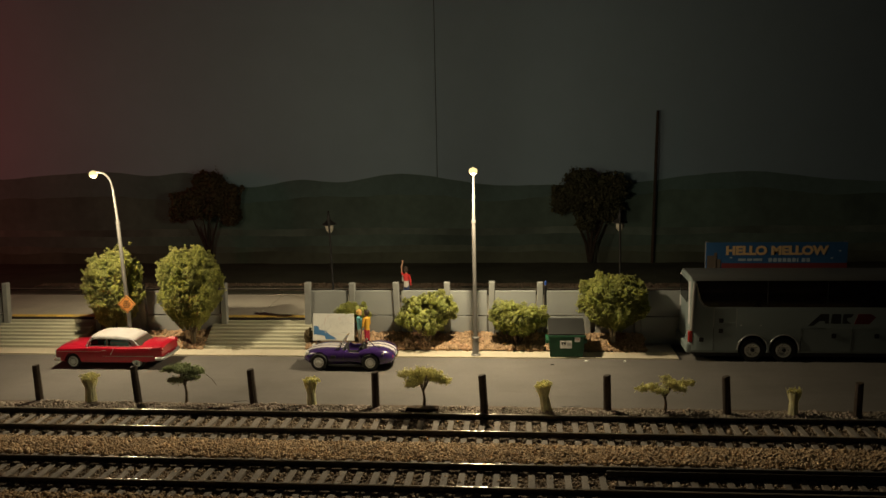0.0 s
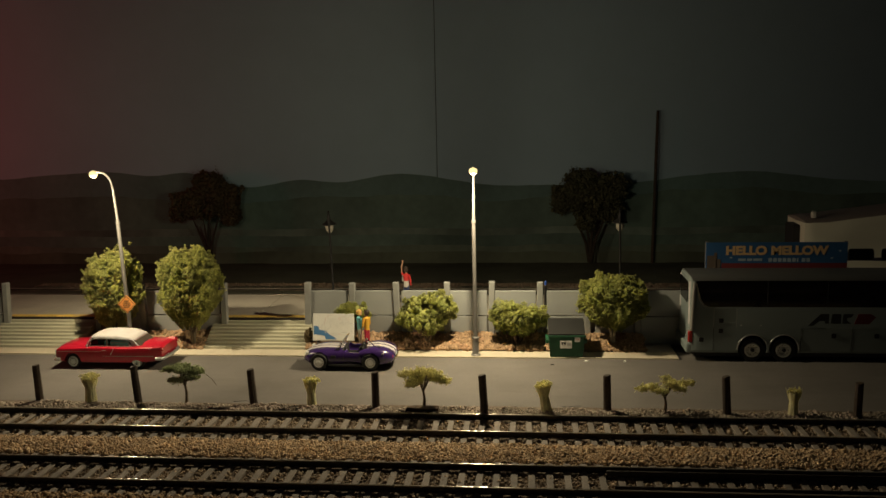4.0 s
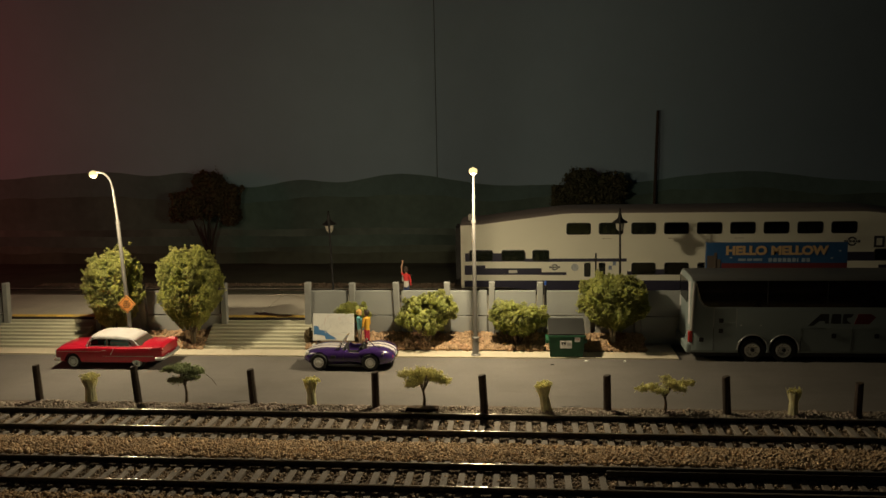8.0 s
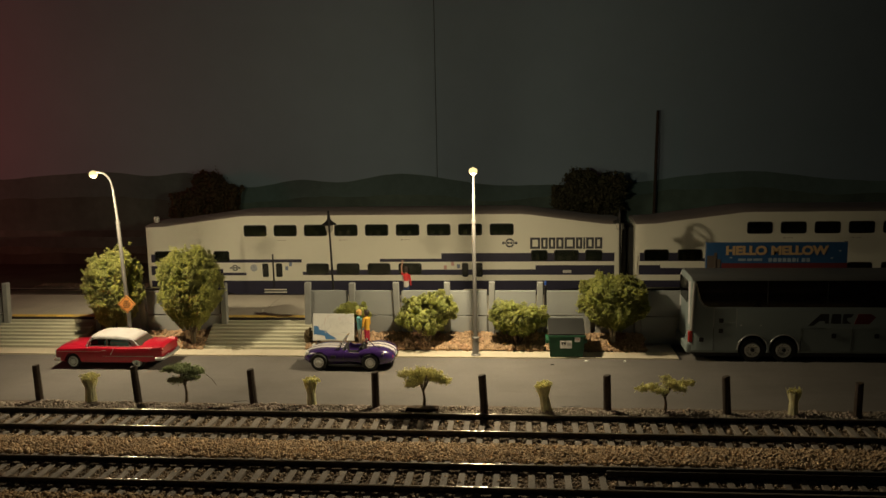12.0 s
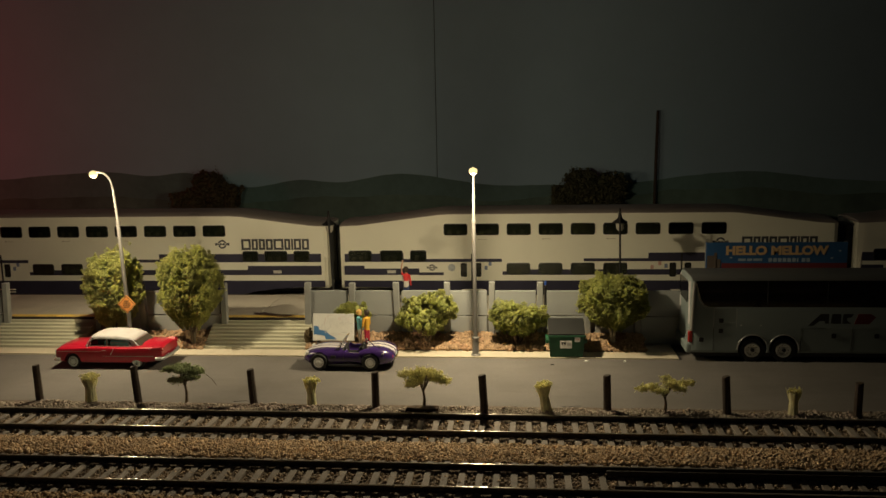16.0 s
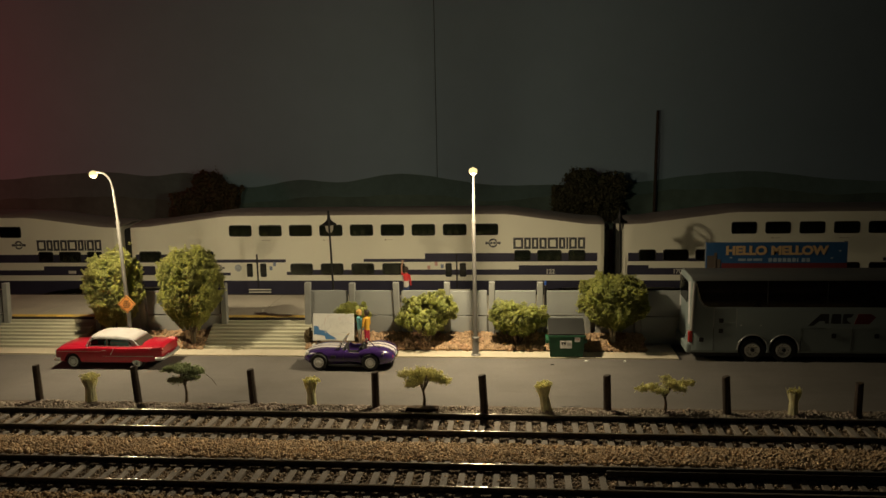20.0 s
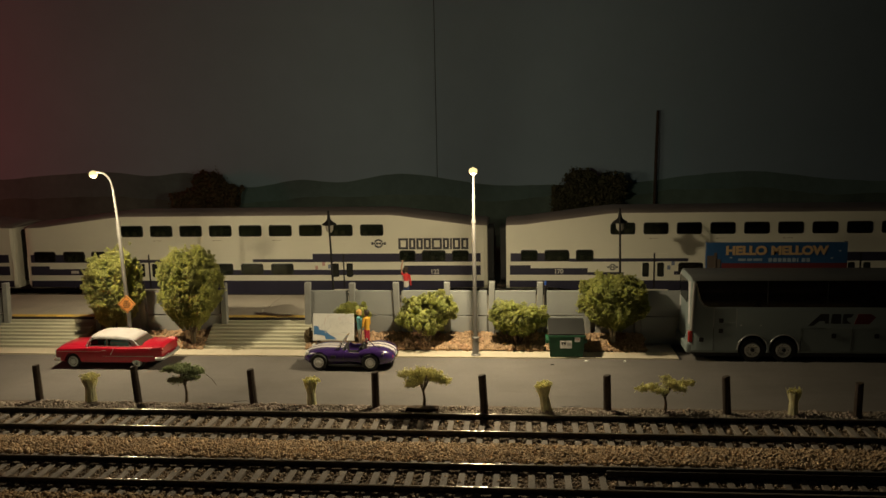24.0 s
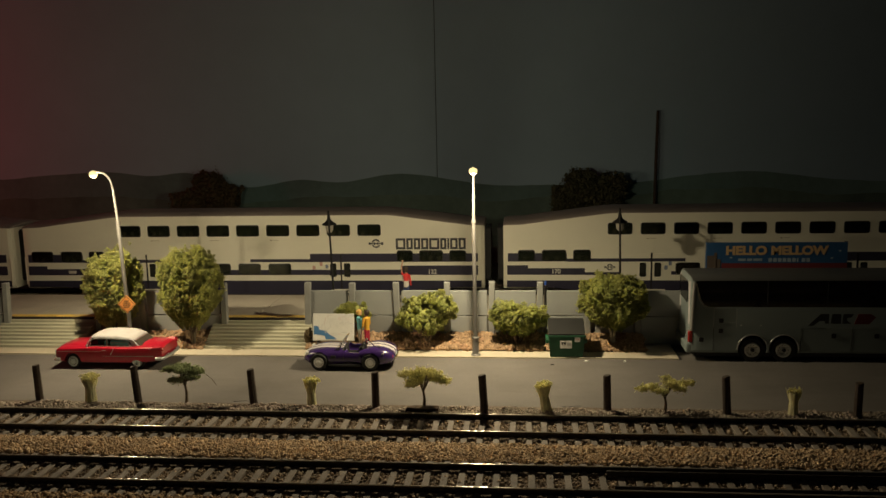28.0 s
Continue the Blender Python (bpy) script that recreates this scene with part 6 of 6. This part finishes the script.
    # rear end
    part("rear_window", prism(bmesh.new(), rounded(5, 25, 26.5, 36.5, 2.0), "x", -0.25, 1.4), BUS_GLASS, t, "black rear window")
    part("engine_grille", box(bmesh.new(), 0.2, 1.5, 8, 22, 9, 17, 0.2), BLACK, t)
    for y in (2.6, W - 2.6):
        if y < 9:
            part("tail_light", box(bmesh.new(), -0.4, 1.5, (-0.12 if y < 9 else W - 3.2), (2.2 if y < 9 else W + 0.12), 9.0, 14.4, 0.3), TAIL_RED, t, "tall red tail light")
        part("corner_trim", box(bmesh.new(), -0.25, 1.5, y - 1.6, y + 0.4, 17.0, 37.2, 0.4), WHITE_PAINT, t, "pale rear corner panel")
    part("corner_pillar", tube(bmesh.new(), [(0.9, -0.1, 14.6), (1.1, -0.2, 20), (1.5, -0.2, 30), (1.9, 0.0, 36.9)], [0.7, 0.85, 0.85, 0.7], 10), ARCH, t, "pale rounded corner strip", smooth=50)
    part("bumper", box(bmesh.new(), -1.4, 3.2, 0.3, W - 0.3, 4.0, 8.6, 0.9, 2), BUS_GREY, t, "grey rear bumper")
    return t


coach()


# ---------------------------------------------------------------- street furniture
GREEN_STEEL = mat("dark_green_dumpster_paint", (0.016, 0.10, 0.045), 0.5, stain=200, stain_var=0.25)
GREY_LID = mat("dark_grey_plastic_lid", (0.017, 0.017, 0.016), 0.6, stain_var=0.15)
PAPER = mat("white_printed_panel", (0.78, 0.77, 0.72), 0.6, stain_var=0.05, bump=0)
MAP_BLUE = mat("map_blue", (0.07, 0.20, 0.42), 0.6, stain_var=0.06, bump=0)
MAP_GREY = mat("map_grey_line", (0.52, 0.52, 0.50), 0.6, stain_var=0.1, bump=0)
MAP_RED = mat("map_red_line", (0.60, 0.38, 0.34), 0.6, stain_var=0.1, bump=0)

dump = thing("dumpster", 19.0, 388.8, PAVE_Z, 0, "dark green steel dumpster with grey plastic lid on the pavement", "dumpster")
bm = bmesh.new()
loft(bm, [[(-7.6, 0, 0.3), (7.6, 0, 0.3), (7.6, 11, 0.3), (-7.6, 11, 0.3)], [(-8.1, -0.6, 6), (8.1, -0.6, 6), (8.1, 12, 6), (-8.1, 12, 6)], [(-8.3, -0.8, 10.6), (8.3, -0.8, 10.6), (8.3, 12.4, 14.6), (-8.3, 12.4, 14.6)]])
part("bin", bm, GREEN_STEEL, dump, "dark green sloping steel bin")
part("rim", box(bmesh.new(), -8.7, 8.7, -1.1, -0.5, 10.0, 10.8, 0.15), GREEN_STEEL, dump)
bm = prism(bmesh.new(), [(-1.0, 10.9), (12.6, 15.2), (12.6, 15.8), (-1.0, 11.5)], "x", -8.5, 8.5, 0.12)
part("lid", bm, GREY_LID, dump, "dark grey plastic lid")
for s in (-1, 1):
    part("lift_pocket", box(bmesh.new(), s * 8.9 - 0.7, s * 8.9 + 0.7, 1.5, 10, 6.2, 8.2, 0.2), GREEN_STEEL, dump)
    part("foot", box(bmesh.new(), s * 6 - 0.8, s * 6 + 0.8, 1, 10, 0, 0.6), BLACK, dump)
part("placard", box(bmesh.new(), -3.0, 2.4, -0.95, -0.5, 4.6, 8.2, 0.05), PAPER, dump, "white placard")
bm = bmesh.new()
for x in (-2.0, -0.8):
    prism(bm, [(x - 0.62, 7.6), (x + 0.62, 7.6), (x, 5.8)], "y", -1.02, -0.9)
part("mark_shape", bm, BLACK, dump, "plain black shape")
part("mark_shape", box(bmesh.new(), 0.2, 2.0, -1.02, -0.9, 6.0, 7.4), MAP_GREY, dump, "plain grey bar")
part("sticker", box(bmesh.new(), 3.8, 6.2, -1.0, -0.6, 7.8, 10.0), PAPER, dump, "small white sticker")
part("sticker_bar", box(bmesh.new(), 4.2, 5.8, -1.06, -0.9, 8.6, 9.2), MAP_RED, dump)

board = thing("map_board", -94.6, 400.0, PAVE_Z, 0, "white station map board leaning on two legs", "map board")
board.matrix_basis = mm(-94.5, 399.4, PAVE_Z, 0, -12, 0)
part("panel", box(bmesh.new(), -10.3, 10.3, -0.4, 0.4, 4.4, 17.6, 0.12), PAPER, board, "white panel")
part("frame", box(bmesh.new(), -10.5, 10.5, -0.2, 0.5, 4.1, 4.5), MAP_GREY, board)
for x in (-8, 8):
    part("leg", box(bmesh.new(), x - 0.5, x + 0.5, 0.2, 1.0, 0, 15), POLE_STEEL, board)
bm = prism(bmesh.new(), [(-9.8, 7.2), (-9.8, 11.6), (-7.6, 11.4), (-7.0, 9.6), (-3.6, 9.0), (-2.2, 7.4), (0.6, 6.0), (1.8, 4.9), (-3.8, 4.9), (-4.4, 6.6), (-8.8, 7.4)], "y", -0.46, -0.38)
part("sea", bm, MAP_BLUE, board, "blue sea on the map")
for m, count in ((MAP_GREY, 26), (MAP_RED, 6)):
    bm = bmesh.new()
    for i in range(count):
        x, z = random.uniform(-6, 9), random.uniform(7.5, 16.8)
        a, ln = random.choice((0.05, 0.7, -0.75, 1.5)) + random.uniform(-0.2, 0.2), random.uniform(1.2, 4.5)
        x1, z1 = max(-9.5, min(9.6, x + ln * math.cos(a))), max(7, min(17.1, z + ln * math.sin(a)))
        tube(bm, [(x, -0.43, z), ((x + x1) / 2 + random.uniform(-0.3, 0.3), -0.43, (z + z1) / 2), (x1, -0.43, z1)], 0.07, 4)
    part("route_network", bm, m, board)

# banner behind the bus
BANNER_BLUE = mat("blue_banner", (0.035, 0.120, 0.29), 0.6, stain=60, stain_var=0.12, bump=0)
BANNER_RED = mat("banner_red_band", (0.20, 0.035, 0.04), 0.6, stain=60, stain_var=0.12, bump=0)
BANNER_ORANGE = mat("banner_orange_letter", (0.74, 0.50, 0.26), 0.6, stain_var=0.1, bump=0)
ban = thing("banner", 122.4, 425, 0, 0, "blue advertising banner with orange words on two posts", "banner")
part("cloth", box(bmesh.new(), -33.6, 33.6, -0.3, 0.3, 35.8, 49.1, 0.08), BANNER_BLUE, ban, "blue printed panel")
part("red_band", box(bmesh.new(), -26, 33.6, -0.4, -0.28, 35.9, 38.8), BANNER_RED, ban)
bm = bmesh.new()
for x, w, z0, z1 in ((-31.4, 3.4, 36, 42.6), (-27.6, 2.2, 36, 40.8), (-29.0, 1.4, 36, 44.0)):
    box(bm, x - w / 2, x + w / 2, -0.42, -0.28, z0, z1)
part("tower_shapes", bm, mat("banner_grey_shape", (0.13, 0.10, 0.08), 0.6, bump=0), ban, "grey tower shapes")
for text, size, cx, cz, m in (("HELLO MELLOW", 0.0058, 0.0, 44.9, BANNER_ORANGE),):
    c = bpy.data.curves.new("slogan", "FONT")
    c.body, c.size, c.extrude, c.offset, c.align_x, c.align_y = text, size, 0.00006, 0.00030, "CENTER", "CENTER"
    c.space_word = 1.1
    me = bpy.data.meshes.new_from_object(bpy.data.objects.new("slogan", c))
    me.materials.append(m)
    xs = [v.co.x for v in me.vertices]
    k = 0.0487 / (max(xs) - min(xs))
    for v in me.vertices:
        v.co.x *= k
    ob = new("slogan", me)
    ob.parent = ban
    ob["label"] = "bold orange words"
    ob.matrix_basis = pose(cx / 1000, -0.0004, cz / 1000, 90)
bm = bmesh.new()
for x0, x1 in ((-18, -14.4), (-13.8, -11.4), (-10.8, -6.6)):
    box(bm, x0, x1, -0.4, -0.28, 39.9, 41.1)
for i in range(9):
    box(bm, -3.6 + i * 2.25, -3.6 + i * 2.25 + (0.7 if i == 6 else 1.7), -0.4, -0.28, 39.4, 41.3)
for x, z in ((-21.5, 41.5), (30, 44.8), (26.3, 41.2)):
    box(bm, x - 0.6, x + 0.6, -0.4, -0.28, z - 0.3, z + 0.3)
part("lettering_bars", bm, mat("banner_pale_print", (0.40, 0.50, 0.60), 0.6, bump=0), ban, "pale plain bars")
for x in (-33, 33):
    part("post", box(bmesh.new(), x - 0.7, x + 0.7, 0.3, 1.6, DECK_Z, 49.4), POLE_STEEL, ban)

# litter on the road
for x, y, s in ((28, 384.5, 1.0), (45.5, 385.0, 0.9), (12.2, 379, 0.7)):
    lit = thing("litter", x, y, 0.05, random.uniform(0, 180), "small crumpled scrap of paper on the road", "litter", "scraps on the road")
    part("scrap", prism(bmesh.new(), [(-s, -0.4), (s * 0.7, -0.6), (s, 0.3), (-s * 0.4, 0.6)], "z", 0, 0.35), PAPER if s > 0.8 else BLACK, lit)


# ---------------------------------------------------------------- painted model figurines
SKIN = mat("figurine_tan", (0.48, 0.28, 0.18), 0.6, stain_var=0.1, bump=0)
F_RED = mat("figurine_red", (0.60, 0.04, 0.04), 0.6, stain_var=0.1, bump=0)
F_WHITE = mat("figurine_white", (0.60, 0.58, 0.52), 0.6, stain_var=0.1, bump=0)
F_BLUE = mat("figurine_blue", (0.04, 0.06, 0.15), 0.6, stain_var=0.1, bump=0)
F_SKY = mat("figurine_teal", (0.14, 0.42, 0.46), 0.6, stain_var=0.1, bump=0)
F_YELLOW = mat("figurine_yellow", (0.75, 0.42, 0.05), 0.6, stain_var=0.1, bump=0)
F_CRIMSON = mat("figurine_crimson", (0.40, 0.02, 0.05), 0.6, stain_var=0.1, bump=0)
F_HAIR = mat("figurine_dark_hair", (0.035, 0.022, 0.015), 0.7, stain_var=0.1, bump=0)
F_BLOND = mat("figurine_blond_hair", (0.65, 0.38, 0.10), 0.7, stain_var=0.1, bump=0)


def figurine(x, y, z, rz, hair, top, legs, label, raised=False, h=20.0):
    """A plain painted toy figure in one mesh."""
    bm = bmesh.new()

    def paint(i):
        bm.faces.ensure_lookup_table()
        for f in bm.faces:
            if f.tag is False:
                f.material_index = i
                f.tag = True

    k = h / 20
    for s in (-1, 1):
        tube(bm, [(s * 1.0 * k, 0, 0), (s * 1.0 * k, 0, 4.5 * k), (s * 0.9 * k, 0, 9.6 * k)], [0.8 * k, 0.85 * k, 1.2 * k], 8)
    paint(0)
    if raised:
        tube(bm, [(0, 0, 9.2 * k), (0, 0, 12.4 * k)], [1.8 * k, 1.75 * k], 10)
        tube(bm, [(2.0 * k, 0, 12.0 * k), (2.0 * k, 0, 15.4 * k)], [0.9 * k, 0.9 * k], 8)
        paint(4)
    tube(bm, [(0, 0, (12.2 if raised else 9.2) * k), (0, 0, 12.6 * k), (0, 0, 15.4 * k), (0, 0, 16.4 * k)], [1.75 * k, 1.7 * k, 2.15 * k, 1.0 * k], 10)
    tube(bm, [(-2.2 * k, 0, 15.6 * k), (-2.9 * k, -0.3, 12.4 * k), (-2.6 * k, -1.2, 10 * k)], [0.75 * k, 0.65 * k, 0.5 * k], 7)
    if raised:
        tube(bm, [(2.0 * k, 0, 15.0 * k), (2.9 * k, 0.2, 16.8 * k)], [0.8 * k, 0.65 * k], 7)
    else:
        tube(bm, [(2.2 * k, 0, 15.6 * k), (2.9 * k, -0.3, 12.4 * k), (2.4 * k, -1.4, 10.4 * k)], [0.75 * k, 0.65 * k, 0.5 * k], 7)
    paint(1)
    if raised:
        tube(bm, [(2.9 * k, 0.2, 16.8 * k), (3.1 * k, 0, 19.6 * k), (2.4 * k, -0.1, 21.8 * k), (2.3 * k, -0.1, 23.0 * k)], [0.5 * k, 0.45 * k, 0.45 * k, 0.7 * k], 7)
    tube(bm, [(0, 0, 16.2 * k), (0, -0.2, 17.4 * k), (0, -0.2, 18.8 * k), (0, 0, 19.6 * k)], [0.7 * k, 1.2 * k, 1.3 * k, 0.7 * k], 9)
    paint(2)
    tube(bm, [(0, 0.35, 17.2 * k), (0, 0.35, 18.9 * k), (0, 0.2, 20 * k)], [1.35 * k, 1.75 * k, 0.9 * k], 9)
    paint(3)
    ob = part("figurine", bm, [legs, top, SKIN, hair, F_WHITE], smooth=50)
    ob.matrix_basis = mm(x, y, z, rz)
    return tagged(ob, label, "figurine", "model figurines")


figurine(-64.6, 450, DECK_Z, 165, F_HAIR, F_RED, F_BLUE, "painted toy figurine in red with one arm raised on the platform", True, 20.8).scale = (0.8, 0.85, 1)
figurine(-81.6, 403.0, 1.6, 120, F_BLOND, F_SKY, F_WHITE, "painted toy figurine in teal beside the map board", False, 18.6).scale = (0.85, 0.85, 1)
figurine(-77.9, 401.8, 1.6, 235, F_HAIR, F_YELLOW, F_CRIMSON, "painted toy figurine in yellow and crimson beside the map board", False, 18.6).scale = (0.85, 0.85, 1)
BRIGHT_BLUE = mat("figurine_bright_blue", (0.03, 0.10, 0.45), 0.6, bump=0)
figurine(10.3, 436, DECK_Z, 180, BRIGHT_BLUE, BLACK, BLACK, "small painted toy figurine in blue behind the wall", False, 15.6).scale = (0.5, 0.6, 1)


# ---------------------------------------------------------------- what moves
def motions():
    for i, car in enumerate(train):
        walk(car, [(t, mm(x + CAR_STARTS[i], TRAIN_Y, 0)) for t, x in TRAIN_X])
    # the wheels roll as far as the train goes
    rolls = []
    for (t0, a), (t1, b) in zip(TRAIN_X, TRAIN_X[1:]):
        n = max(1, math.ceil(abs(b - a) / 6.5))
        rolls += [(t0 + (t1 - t0) * k / n, math.degrees((a + (b - a) * k / n) / 5.2)) for k in range(n)]
    rolls.append((28.0, math.degrees(TRAIN_X[-1][1] / 5.2)))
    rows_at = {}
    for t, deg in rolls:
        rows_at[frame(t)] = (t, deg)
    for w, x in wheelsets:
        walk(w, [(t, mm(x, 0, 9.8) @ Matrix.Rotation(radians(deg), 4, "Y")) for t, deg in rows_at.values()])


motions()
